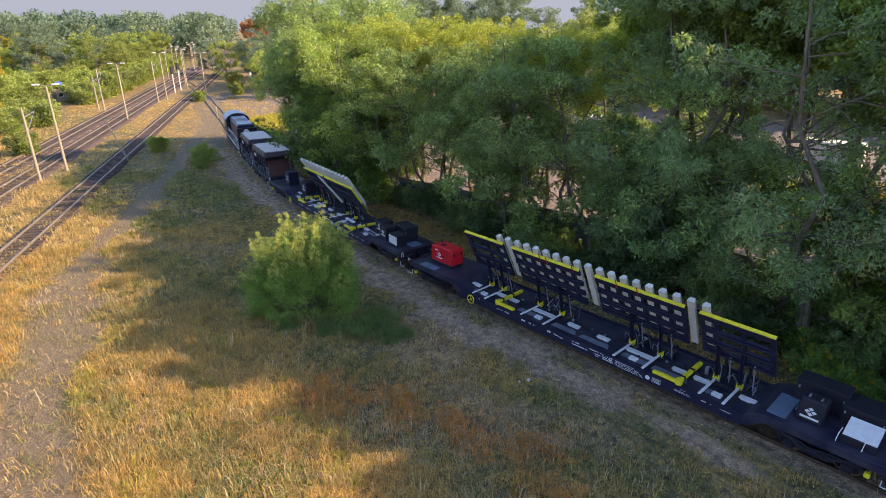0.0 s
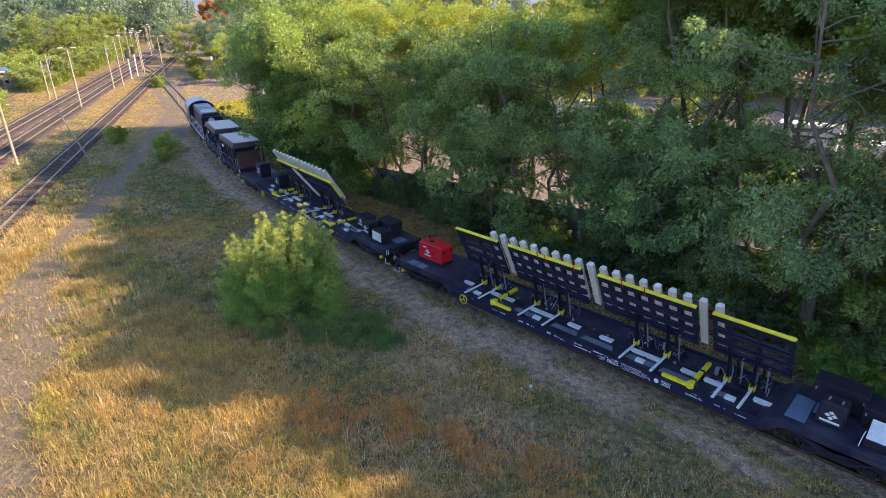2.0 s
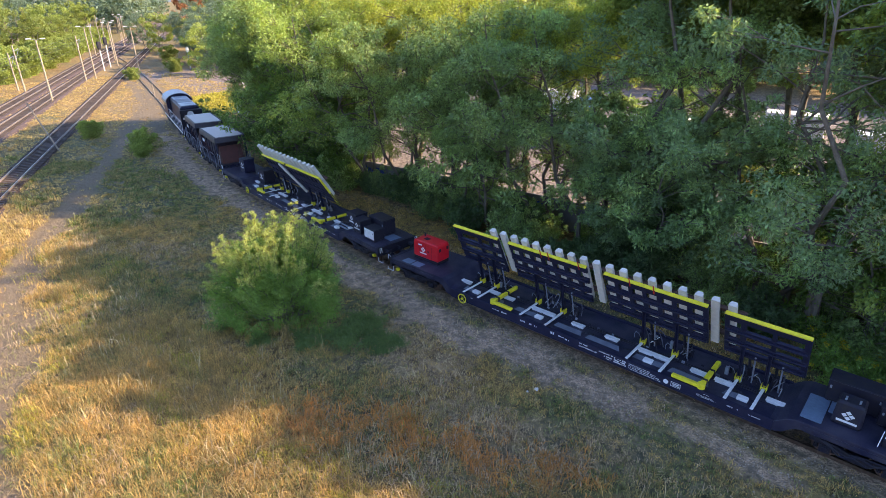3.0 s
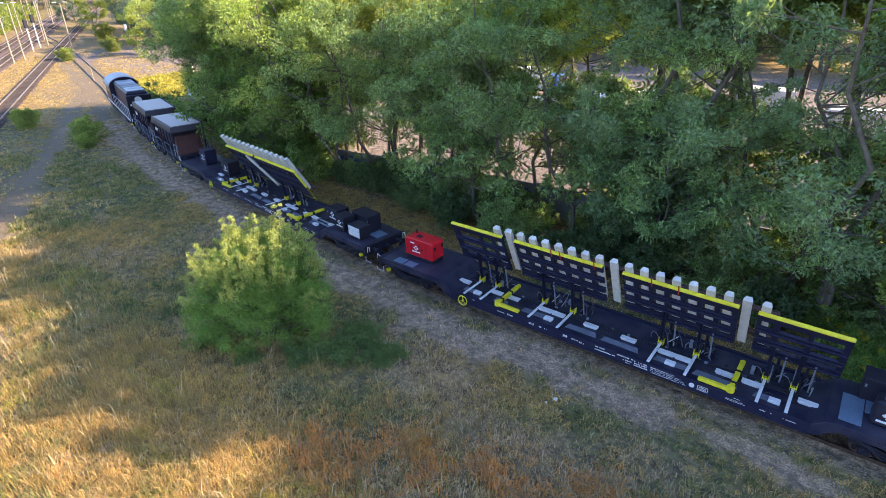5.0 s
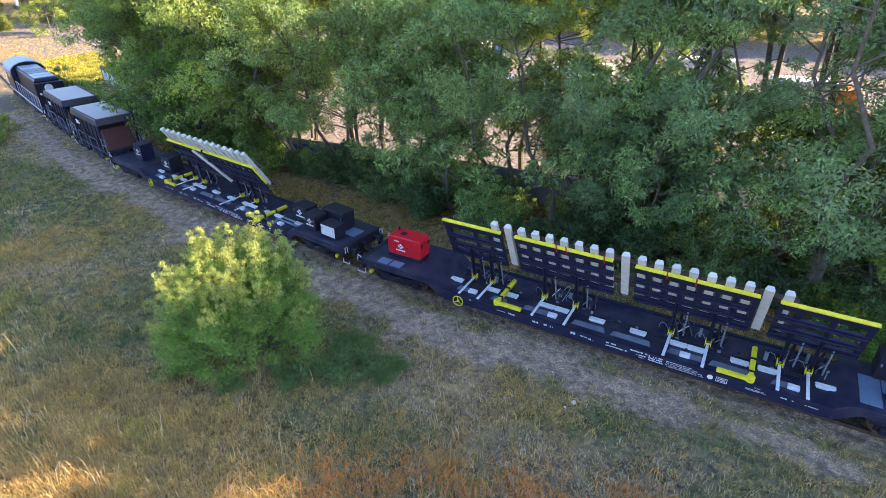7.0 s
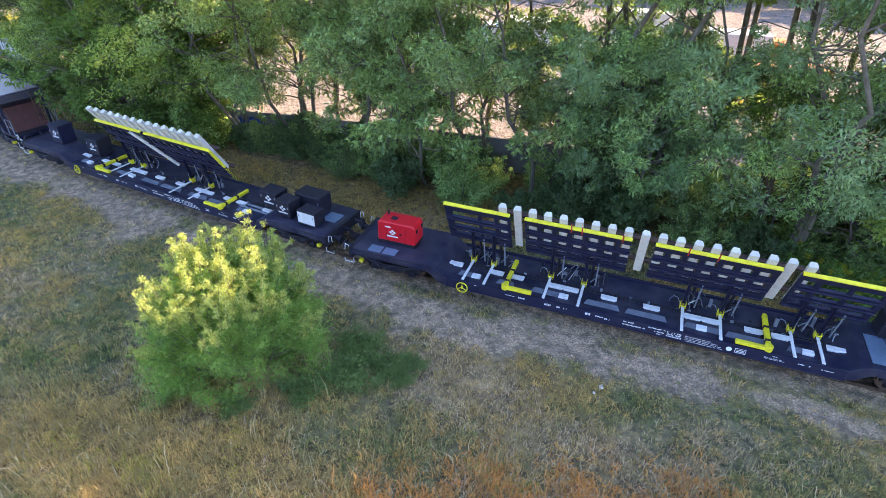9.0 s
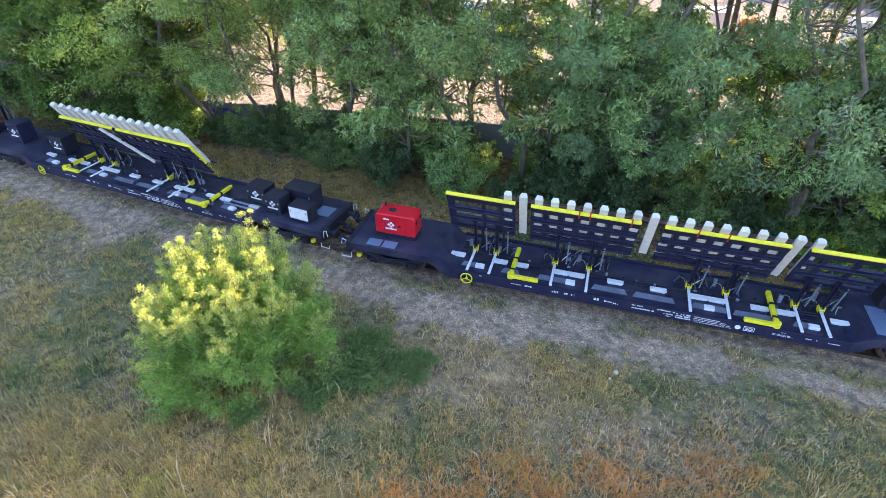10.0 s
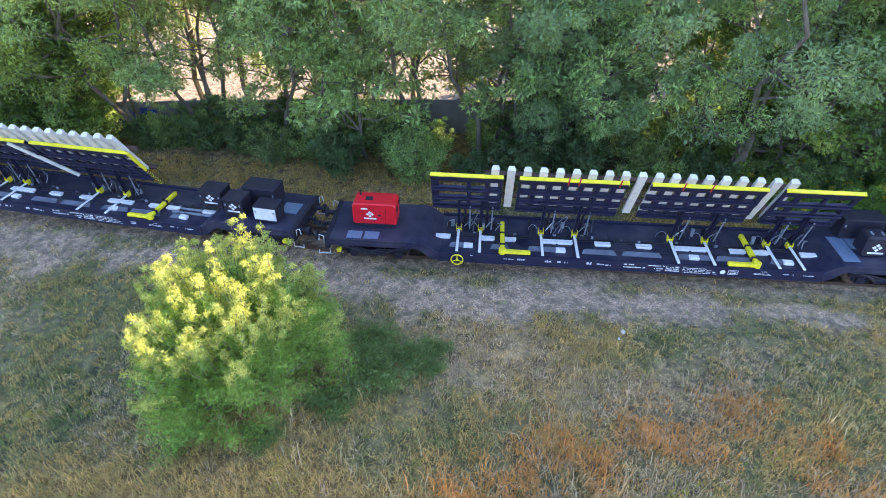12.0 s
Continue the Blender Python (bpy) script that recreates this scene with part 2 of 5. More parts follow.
def field_material(m):
    m.use_nodes = True
    N, L = m.node_tree.nodes, m.node_tree.links
    p = N["Principled BSDF"]
    p.inputs["Roughness"].default_value = 0.95
    co, at, sep = N.new("ShaderNodeTexCoord"), N.new("ShaderNodeAttribute"), N.new("ShaderNodeSeparateColor")
    at.attribute_name = "zone"
    L.new(at.outputs["Color"], sep.inputs["Color"])
    tex = {}
    for key, s in (("a", 0.5), ("b", 3.2), ("c", 16.0)):
        t = tex[key] = N.new("ShaderNodeTexNoise")
        t.inputs["Scale"].default_value, t.inputs["Detail"].default_value = s, 6
        L.new(co.outputs["Object"], t.inputs["Vector"])
    fac = {}
    for key in ("b", "c"):
        r = N.new("ShaderNodeMapRange")
        r.inputs["From Min"].default_value, r.inputs["From Max"].default_value = 0.34, 0.66
        L.new(tex[key].outputs["Fac"], r.inputs["Value"])
        fac[key] = r.outputs["Result"]

    def mixed(fac, a, b):
        x = N.new("ShaderNodeMix")
        x.data_type = "RGBA"
        for key, v in (("Factor", fac), ("A", a), ("B", b)):
            if isinstance(v, tuple):
                x.inputs[key].default_value = (*v, 1)
            else:
                L.new(v, x.inputs[key])
        return x.outputs["Result"]

    straw = mixed(fac["b"], (0.12, 0.08, 0.03), (0.36, 0.25, 0.085))
    grass = mixed(fac["b"], (0.045, 0.052, 0.02), (0.19, 0.175, 0.075))
    tan = mixed(fac["c"], (0.08, 0.06, 0.036), (0.24, 0.19, 0.11))
    grit = mixed(fac["c"], (0.17, 0.115, 0.075), (0.74, 0.52, 0.34))
    earth = mixed(at.outputs["Alpha"], grit, tan)
    earth = mixed(fac["b"], (0.155, 0.12, 0.078), earth)
    lot = mixed(fac["b"], (0.1, 0.083, 0.076), (0.25, 0.205, 0.18))
    c = mixed(sep.outputs["Green"], straw, grass)
    c = mixed(sep.outputs["Red"], c, earth)
    c = mixed(sep.outputs["Blue"], c, lot)
    L.new(c, p.inputs["Base Color"])
    b = N.new("ShaderNodeBump")
    b.inputs["Strength"].default_value, b.inputs["Distance"].default_value = 0.9, 0.1
    lumps = N.new("ShaderNodeMath")
    lumps.operation = "MULTIPLY_ADD"
    L.new(tex["b"].outputs["Fac"], lumps.inputs[0])
    lumps.inputs[1].default_value = 2.5
    L.new(tex["c"].outputs["Fac"], lumps.inputs[2])
    L.new(lumps.outputs[0], b.inputs["Height"])
    L.new(b.outputs["Normal"], p.inputs["Normal"])


field_material(GROUND)


# ---- grass ----
def grass(name, material, spots, tall, wide, blades, label, rng):
    """Tufts of bent blades at the given spots (x, y, z, size)."""
    n = len(spots) * blades
    s = np.repeat(np.array(spots), blades, 0)
    ang, lean = rng.uniform(0, math.tau, n), rng.uniform(0.15, 1.25, n)
    h = tall * s[:, 3] * rng.uniform(0.5, 1.15, n)
    off = rng.normal(0, 0.13, (n, 2)) * s[:, 3:4]
    base = np.c_[s[:, 0] + off[:, 0], s[:, 1] + off[:, 1], s[:, 2] - 0.03]
    d = np.c_[np.cos(ang), np.sin(ang), np.zeros(n)]
    side = np.c_[-d[:, 1], d[:, 0], np.zeros(n)] * (wide * rng.uniform(0.6, 1.3, n))[:, None]
    mid = base + d * (h * lean * 0.3)[:, None] + np.c_[np.zeros((n, 2)), h * 0.6]
    tip = base + d * (h * lean)[:, None] + np.c_[np.zeros((n, 2)), h * (1 - 0.55 * lean)]
    v = np.stack([base - side, base + side, mid + side * 0.8, mid - side * 0.8, tip], 1).reshape(-1, 3)
    k = np.arange(n) * 5
    loops = np.c_[k, k + 1, k + 2, k + 3, k + 3, k + 2, k + 4].ravel()
    me = bpy.data.meshes.new(name)
    me.vertices.add(len(v))
    me.vertices.foreach_set("co", v.ravel())
    me.loops.add(len(loops))
    me.loops.foreach_set("vertex_index", loops.astype(np.int32))
    me.polygons.add(2 * n)
    starts = np.c_[np.arange(n) * 7, np.arange(n) * 7 + 4].ravel()
    me.polygons.foreach_set("loop_start", starts.astype(np.int32))
    me.update(calc_edges=True)
    me.materials.append(material)
    return tagged(new(name, me), label, "grass", kind="stuff")


def sow(n, box, rng, keep):
    out = []
    for x, y in zip(rng.uniform(box[0], box[1], n), rng.uniform(box[2], box[3], n)):
        k = keep(x, y)
        if rng.uniform() < k:
            out.append((x, y, hump(x, y), rng.uniform(0.55, 1.2) * float(np.interp(y, (-14, -10.5, -3), (1.35, 0.9, 0.55))) * (1 + 0.8 * noise.noise((x * 0.8, y * 0.8, 33)) + 0.3 * noise.noise((x * 0.2, y * 0.2, 13)))))
    return out


def bare(x, y):
    return 1 - 0.97 * min(1.0, 1.3 * dirt_at(x, y))


RUST_SPOTS = [(-5.6, -11.5, 1.3), (-3.6, -10.3, 1.4), (-2.6, -9.9, 1.0), (-0.7, -8.5, 0.9), (1.1, -8.7, 1.1), (2.7, -7.2, 0.9), (4.6, -9.4, 1.2)]


def rusty_at(x, y):
    n = 0.55 + 1.1 * noise.noise((x * 1.3, y * 1.3, 25))
    return max(0.02, n) * min(1.0, sum(math.exp(-((x - a) ** 2 + (y - b) ** 2 * 1.6) / r ** 2) for a, b, r in RUST_SPOTS))


rng = np.random.default_rng(5)
FIELD = (-34, 16, -25, 7.5)
grass("dry_grass", STRAW, sow(66000, FIELD, rng, lambda x, y: bare(x, y) * (1.05 - 0.75 * green_and_shade_at(x, y)) * (1 - 0.75 * pale_at(x, y))), 0.36, 0.0095, 10, "tall dry straw-coloured meadow grass", rng)
grass("green_grass", GREEN, sow(66000, FIELD, rng, lambda x, y: bare(x, y) * (0.15 + 0.85 * green_and_shade_at(x, y)) * (1 - 0.75 * pale_at(x, y))), 0.3, 0.0105, 9, "low green and grey-green meadow grass", rng)
grass("rust_weeds", RUSTGRASS, sow(24000, (-24, 14, -16, -6), rng, lambda x, y: bare(x, y) * rusty_at(x, y)), 0.5, 0.015, 7, "rust-coloured dried weeds in tufts", rng)
# paler than STRAW: distance haze is put into the grass colour
FARSTRAW = surface("hazed_far_straw", (0.6, 0.47, 0.24), 0.8, 0, (0.4, 0.33, 0.15), 0.6, 3, 0, 0.3, True, 0.4)
grass("far_grass", FARSTRAW, sow(46000, (-125, -34, -26, 34), rng, lambda x, y: bare(x, y) * 0.8 * (y < along(TRACK, x) + 9 or x < -66)), 0.4, 0.018, 9, "dry yellow grass beside the railway", rng)
grass("seed_heads", SEED, sow(7000, FIELD, rng, lambda x, y: bare(x, y) * max(0.0, 0.25 + 1.2 * noise.noise((x * 0.25, y * 0.3, 44))) * (1.0 if y < -6 else 0.3)), 0.85, 0.012, 3, "tall pale seed heads over the meadow", rng)
YWEED = surface("yellow_weed", (0.55, 0.5, 0.08), 0.8, 0, (0.35, 0.36, 0.07), 0.5, 2, 0, 0.4, True, 0.3)
grass("far_green_grass", GREEN, sow(14000, (-62, -33, -12, 6), rng, lambda x, y: bare(x, y) * max(0.0, 0.3 + 1.4 * noise.noise((x * 0.16, y * 0.2, 81)))), 0.45, 0.03, 6, "patches of green grass beside the siding", rng)
grass("yellow_weeds", YWEED, sow(2600, (-84, -66, 17.5, 30), rng, lambda x, y: 1.0), 0.9, 0.05, 6, "bright yellow weeds beyond the tree belt", rng)


grass("sunny_weeds", YWEED, sow(12000, (-32, 8, -24, -9), rng, lambda x, y: bare(x, y) * max(0.0, -0.25 + 2.2 * noise.noise((x * 0.45, y * 0.5, 93)))), 0.34, 0.012, 9, "yellow-green weeds in patches of the dry meadow", rng)
PALE = surface("pale_flattened_straw", (0.58, 0.48, 0.36), 0.85, 0, (0.4, 0.31, 0.23), 1.2, 4, 0, 0.4, True, 0.45)
grass("flattened_grass", PALE, sow(44000, FIELD, rng, lambda x, y: min(1, bare(x, y) + 0.15) * pale_at(x, y)), 0.36, 0.012, 8, "flattened pale grey-brown grass", rng)


def gravel(n, rng):
    """Clods and small stones lying on the trodden earth."""
    v, f = [], []
    while len(f) < n * 8:
        x, y = rng.uniform(-30, 14), rng.uniform(-24, 2)
        if y > -14:
            y = along(TRACK, x) - rng.uniform(1.2, 4.2)
        if rng.uniform() > dirt_at(x, y) + 0.1:
            continue
        z, r, k = hump(x, y), rng.uniform(0.01, 0.042) * rng.uniform(0.5, 1.2), len(v)
        a, q = rng.uniform(0, math.tau), rng.uniform(0.6, 1.4)
        for c, s, u in ((1, 0, 0), (0, 1, 0), (-1, 0, 0), (0, -1, 0), (0, 0, 0.7), (0, 0, -0.7)):
            v.append((x + r * q * (c * math.cos(a) - s * math.sin(a)), y + r * (c * math.sin(a) + s * math.cos(a)), z + r * (u + 0.3)))
        f += [(k + i, k + (i + 1) % 4, k + 4) for i in range(4)] + [(k + (i + 1) % 4, k + i, k + 5) for i in range(4)]
    return sheet("gravel", v, f, CLOD, "small stones and clods on the trodden earth", "gravel", "stuff")


CLOD = surface("clod", (0.33, 0.27, 0.21), 0.95, 0, (0.24, 0.19, 0.15), 0.6, 30, 0.3, island=0.45)
gravel(14000, rng)
grass("path_tufts", GREEN, sow(12000, (-34, 14, -24, 2), rng, lambda x, y: min(1, dirt_at(x, y) * 2) * max(0.0, 0.15 + 1.3 * noise.noise((x * 0.7, y * 0.9, 71)) + 0.7 * noise.noise((x * 2.2, y * 2.5, 75))) * (abs(y - along(TRACK, x)) > 1.3)), 0.16, 0.01, 9, "low tufts of grass on the trodden earth", rng)


# ---- railway tracks ----
def rail_line(name, pts, material, label, gauge=1.5, top=0.0, h=0.14, w=0.07):
    """A pair of rails along plan points; each rail a part."""
    t = thing(name, Matrix(), label, "rail track", kind="structure")
    for side in (-gauge / 2, gauge / 2):
        bm = bmesh.new()
        rows = []
        for i, (x, y) in enumerate(pts):
            a, b = pts[max(0, i - 1)], pts[min(len(pts) - 1, i + 1)]
            d = Vector((b[0] - a[0], b[1] - a[1])).normalized()
            c = Vector((x - d.y * side, y + d.x * side))
            nrm = Vector((-d.y, d.x)) * w / 2
            rows.append([bm.verts.new((*(c + nrm * k), z)) for k, z in ((-1, top - h), (-1, top), (1, top), (1, top - h))])
        for a, b in zip(rows, rows[1:]):
            for k in range(3):
                bm.faces.new((a[k], a[k + 1], b[k + 1], b[k]))
        part("rail", bm, material, t)
    return t


def fine_line(line, x0, x1, n):
    return [(float(x), along(line, x)) for x in np.linspace(x0, x1, n)]


rail_line("siding_track", fine_line(TRACK, -180, 80, 130), RAIL, "worn siding rails sunk in trodden earth")
BRIGHTRAIL = surface("polished_rail", (0.42, 0.37, 0.33), 0.38, 0.6, (0.28, 0.23, 0.2), 8, 60, 0.1)
SLEEPER_DARK = surface("old_sleeper", (0.085, 0.066, 0.058), 0.9, 0, (0.05, 0.04, 0.035), 3, 30, 0.3, island=0.3)
BALLAST = surface("ballast", (0.1, 0.07, 0.065), 0.95, 0, (0.055, 0.04, 0.04), 1.2, 14, 0.9)
for off, width in ((0.0, 2.0), (-7.4, 3.2), (-11.3, 3.4)):
    pts = [(float(x), main_line(x, off)) for x in np.linspace(-560, 10, 80)]
    bed = bmesh.new()
    rows = []
    for x, y in pts:
        nn = Vector((0.454, 0.891))
        rows.append([bed.verts.new((x + nn.x * k, y + nn.y * k, z)) for k, z in ((-width / 2 - 0.6, -0.3), (-width / 2, 0.02), (width / 2, 0.02), (width / 2 + 0.6, -0.3))])
    for a, b in zip(rows, rows[1:]):
        for k in range(3):
            bed.faces.new((a[k], a[k + 1], b[k + 1], b[k]))
    t = rail_line("main_track", pts, BRIGHTRAIL, "railway track on brown ballast with sleepers", top=0.26, h=0.15, w=0.075)
    part("ballast_bed", bed, BALLAST, t)
    bm = bmesh.new()
    for i in range(330):
        x = -6 - i * 0.58
        m = Matrix.Translation((x, main_line(x, off), 0.07)) @ Matrix.Rotation(radians(-27.0), 4, "Z")
        bx(bm, -0.13, 0.13, -1.3, 1.3, -0.08, 0.05, m)
    part("sleeper_row", bm, SLEEPER_DARK, t, kind="stuff")


# ---- rolling stock ----
def wheel_mesh(bm, x, y, r=0.46):
    for s in (-1, 1):
        yy = y * s
        tube(bm, (x, yy - 0.07, r), (x, yy + 0.07, r), r, r, 24)
        tube(bm, (x, yy - 0.02 * s - 0.02, r), (x, yy - 0.02 * s + 0.02, r), r + 0.03, r + 0.03, 24)


def bogie(parent, x, base=1.8):
    b = block("bogie", (x - 0.3, x + 0.3, -0.95, 0.95, 0.42, 0.75), BLACK, parent, "black two-axle bogie with coil springs")
    for dx in (-base / 2, base / 2):
        bm = bmesh.new()
        wheel_mesh(bm, x + dx, 0.75)
        tube(bm, (x + dx, -0.95, 0.46), (x + dx, 0.95, 0.46), 0.08)
        part("wheelset", bm, RUSTY, b)
        for s in (-1, 1):
            bm = bmesh.new()
            bx(bm, x + dx - 0.17, x + dx + 0.17, s * 1.12 - 0.12, s * 1.12 + 0.12, 0.32, 0.62)
            tube(bm, (x + dx, s * 1.2, 0.46), (x + dx, s * 1.27, 0.46), 0.13, 0.11, 12)
            part("axle_box", bm, BLACK, b, bevel=0.015)
            for k in (-0.27, 0.27):
                bm = bmesh.new()
                for i in range(5):
                    tube(bm, (x + dx + k, s * 1.12, 0.4 + i * 0.05), (x + dx + k, s * 1.12, 0.43 + i * 0.05), 0.075, 0.075, 10)
                part("spring", bm, BLACK, b)
    for s in (-1, 1):
        bm = bmesh.new()
        h = base / 2
        prism(bm, [(x - h - 0.5, 0.62), (x - h - 0.5, 0.74), (x - h + 0.3, 0.76), (x - 0.35, 0.66), (x + 0.35, 0.66), (x + h - 0.3, 0.76), (x + h + 0.5, 0.74), (x + h + 0.5, 0.62), (x + h - 0.3, 0.6), (x + 0.35, 0.36), (x - 0.35, 0.36), (x - h + 0.3, 0.6)], s * 1.12 - 0.06, s * 1.12 + 0.06)
        part("side_frame", bm, BLACK, b)
        bm = bmesh.new()
        pipe(bm, [(x - h - 0.45, s * 1.25, 0.8), (x - 0.5, s * 1.27, 0.7), (x + 0.2, s * 1.25, 0.62), (x + 0.6, s * 1.26, 0.78), (x + h + 0.4, s * 1.25, 0.82)], 0.03)
        part("brake_pipe", bm, BLACK, b)
        for k in range(3):
            bm = bmesh.new()
            a, e = x - h - 0.75 + 0.2 * k, x + h + 0.7 - 0.25 * k
            pipe(bm, [Vector((a + (e - a) * j / 9, s * (1.36 + 0.03 * k), 0.98 - (0.2 + 0.09 * k) * math.sin(j * math.pi / 9) * (1 + 0.3 * math.sin(j * 2 + k)))) for j in range(10)], 0.028, 6)
            part("air_hose", bm, BLACK, b, "black hose slung over the bogie")
    return b


def buffers(parent, x, d):
    """Buffers, hook and hoses at a wagon's end; d is the way outward."""
    for y in (-0.875, 0.875):
        bm = bmesh.new()
        tube(bm, (x, y, 1.03), (x + d * 0.42, y, 1.03), 0.11, 0.1, 14)
        tube(bm, (x + d * 0.42, y, 1.03), (x + d * 0.5, y, 1.03), 0.22, 0.2, 18)
        part("buffer", bm, BLACK, parent)
    bm = bmesh.new()
    bx(bm, min(x, x + d * 0.38), max(x, x + d * 0.38), -0.05, 0.05, 0.95, 1.12)
    bx(bm, min(x + d * 0.3, x + d * 0.62), max(x + d * 0.3, x + d * 0.62), -0.11, 0.11, 0.84, 0.92)
    part("draw_hook", bm, BLACK, parent, bevel=0.015)
    for y in (-0.35, 0.35):
        bm = bmesh.new()
        pipe(bm, [(x, y, 0.85), (x + d * 0.18, y, 0.78), (x + d * 0.3, y, 0.5), (x + d * 0.42, y, 0.42), (x + d * 0.6, y, 0.6)], 0.03)
        part("brake_hose", bm, BLACK, parent)
    for y in (-1.3, 1.3):
        bm = bmesh.new()
        pipe(bm, [(x - d * 0.15, y, 0.8), (x - d * 0.15, y, 0.45), (x + d * 0.3, y, 0.45), (x + d * 0.3, y, 0.6)], 0.022)
        part("shunter_step", bm, WHITE, parent, "white tubular step")
        bm = bmesh.new()
        pipe(bm, [(x + d * 0.05, y, 1.0), (x + d * 0.05, y, 1.3), (x + d * 0.22, y, 1.38), (x + d * 0.26, y, 1.1)], 0.02)
        part("grab_handle", bm, WHITE, parent, "white bent grab handle")
        bm = bmesh.new()
        bx(bm, x - d * 0.55 - 0.09, x - d * 0.55 + 0.09, y - 0.14, y + 0.06, 0.62, 0.78)
        part("tie_down_hook", bm, YELLOW, parent, "yellow tie-down bracket", 0.02)


def slope(tilt, y, z):
    """The plane of a tilted platform: its upper edge at (y, z), its second axis down the slope, its third towards the load."""
    c, s = math.cos(radians(tilt)), math.sin(radians(tilt))
    return Matrix(((1, 0, 0, 0), (0, c, s, y), (0, -s, c, z), (0, 0, 0, 1)))


SLOPE = slope(63.6, -0.8, 4.2)
SLOPE_FAR = slope(58, -0.75, 3.85)


def platform(parent, x0, x1, cols, wide_cols, plane, edge=True, rows=((0.36, 0.78), (1.06, 1.44), (1.7, 1.98)), length=2.35):
    """A tilted lattice platform: beams round rectangular openings; cols are the openings (x0, x1)."""
    bm = bmesh.new()
    us = sorted(cols + wide_cols)
    vs = [0.0] + [v for r in rows for v in r] + [length]
    for i in range(0, len(vs), 2):
        bx(bm, x0, x1, vs[i], vs[i + 1], -0.12, 0, plane)
    for lo, hi in rows:
        xs = [x0] + [u for c in us for u in c] + [x1]
        for i in range(0, len(xs), 2):
            if xs[i + 1] - xs[i] > 0.01:
                bx(bm, xs[i], xs[i + 1], lo, hi, -0.1, -0.01, plane)
    p = part("platform", bm, NAVY, parent, "dark tilted steel lattice platform", 0.008)
    for v in (0.92, 1.58, 2.2):
        bm = bmesh.new()
        bx(bm, x0 + 0.05, x1 - 0.05, v - 0.05, v + 0.05, -0.2, -0.121, plane)
        part("stiffener", bm, NAVY, p, bevel=0.01)
    if edge:
        bm = bmesh.new()
        bx(bm, x0, x1, -0.012, 0.028, -0.15, -0.121, plane)
        bx(bm, x0, x1, -0.035, -0.004, -0.15, 0.0, plane)
        part("edge_strip", bm, YELLOW, p, "bright yellow edge strip", 0.006)
    return p


def sleeper_mesh(length):
    bm = bmesh.new()
    a = [(-0.15, 0.0), (0.15, 0.0), (0.15, 0.1), (0.1, 0.22), (-0.1, 0.22), (-0.15, 0.1)]
    rows = [[bm.verts.new((x * k, v, w)) for x, w in a] for v, k in ((0, 0.96), (0.02, 1), (length - 0.02, 1), (length, 0.96))]
    for p, q in zip(rows, rows[1:]):
        for i in range(6):
            bm.faces.new((p[i], p[(i + 1) % 6], q[(i + 1) % 6], q[i]))
    bm.faces.new(rows[0][::-1])
    bm.faces.new(rows[-1])
    bmesh.ops.recalc_face_normals(bm, faces=bm.faces)
    me = bpy.data.meshes.new("sleeper")
    bm.to_mesh(me)
    bm.free()
    me.materials.append(CONCRETE)
    return me


def track_panel(m, xs, tops, label, plane, rails=(0.35, 1.85)):
    t = thing("track_panel", m, label, "track panel", "track panels on the wagons")
    me = sleeper_mesh(2.6)
    for x, top in zip(xs, tops):
        ob = new("sleeper", me)
        ob.parent = t
        ob.matrix_local = plane @ Matrix.Translation((x, top, 0.012))
    for v in rails:
        bm = bmesh.new()
        bx(bm, xs[0] - 0.4, xs[-1] + 0.4, v - 0.035, v + 0.035, 0.39, 0.43, plane)
        bx(bm, xs[0] - 0.4, xs[-1] + 0.4, v - 0.009, v + 0.009, 0.26, 0.39, plane)
        bx(bm, xs[0] - 0.4, xs[-1] + 0.4, v - 0.075, v + 0.075, 0.235, 0.26, plane)
        part("rail", bm, RUSTY, t, "brown steel rail")
    return t


def stop_arm(parent, x, d):
    """A folded yellow arm: an L with hinge collars; d is the way of its short leg."""
    bm = bmesh.new()
    bx(bm, x - 0.09, x + 0.09, -1.2, 0.6, 0.98, 1.14)
    bx(bm, min(x - 0.09 * d, x + d * 1.12), max(x - 0.09 * d, x + d * 1.12), -1.42, -1.24, 0.98, 1.12)
    tube(bm, (x, -1.3, 0.94), (x, -1.3, 1.18), 0.15, 0.15, 14)
    tube(bm, (x, 0.6, 0.98), (x, 0.6, 1.14), 0.1, 0.1, 12)
    a = part("stop_arm", bm, YELLOW, parent, "folded bright yellow stop arm", 0.02)
    for y in (-0.95, -0.15):
        bm = bmesh.new()
        bx(bm, x - 0.105, x + 0.105, y - 0.06, y + 0.06, 0.965, 1.155)
        part("collar", bm, BLACK, a, "black collar", 0.01)


def lettering(parent, rows):
    """White unreadable lettering on the sill as rows of small bars: (x0, x1, z, height)."""
    rng = random.Random(3)
    for x0, x1, z, h in rows:
        z, h = 0.945 - (0.945 - z) * 0.82, h * 0.8
        bm = bmesh.new()
        x = x0
        while x < x1:
            w = min(h * rng.uniform(0.4, 0.75), x1 - x)
            if rng.random() > 0.16:
                k = rng.uniform(0.7, 1.0)
                bx(bm, x, x + w, -1.4665, -1.4625, z - h / 2, z - h / 2 + h * k)
            x += w + h * 0.22
        part("marking", bm, WHITE, parent, "white painted marking", kind="stuff")


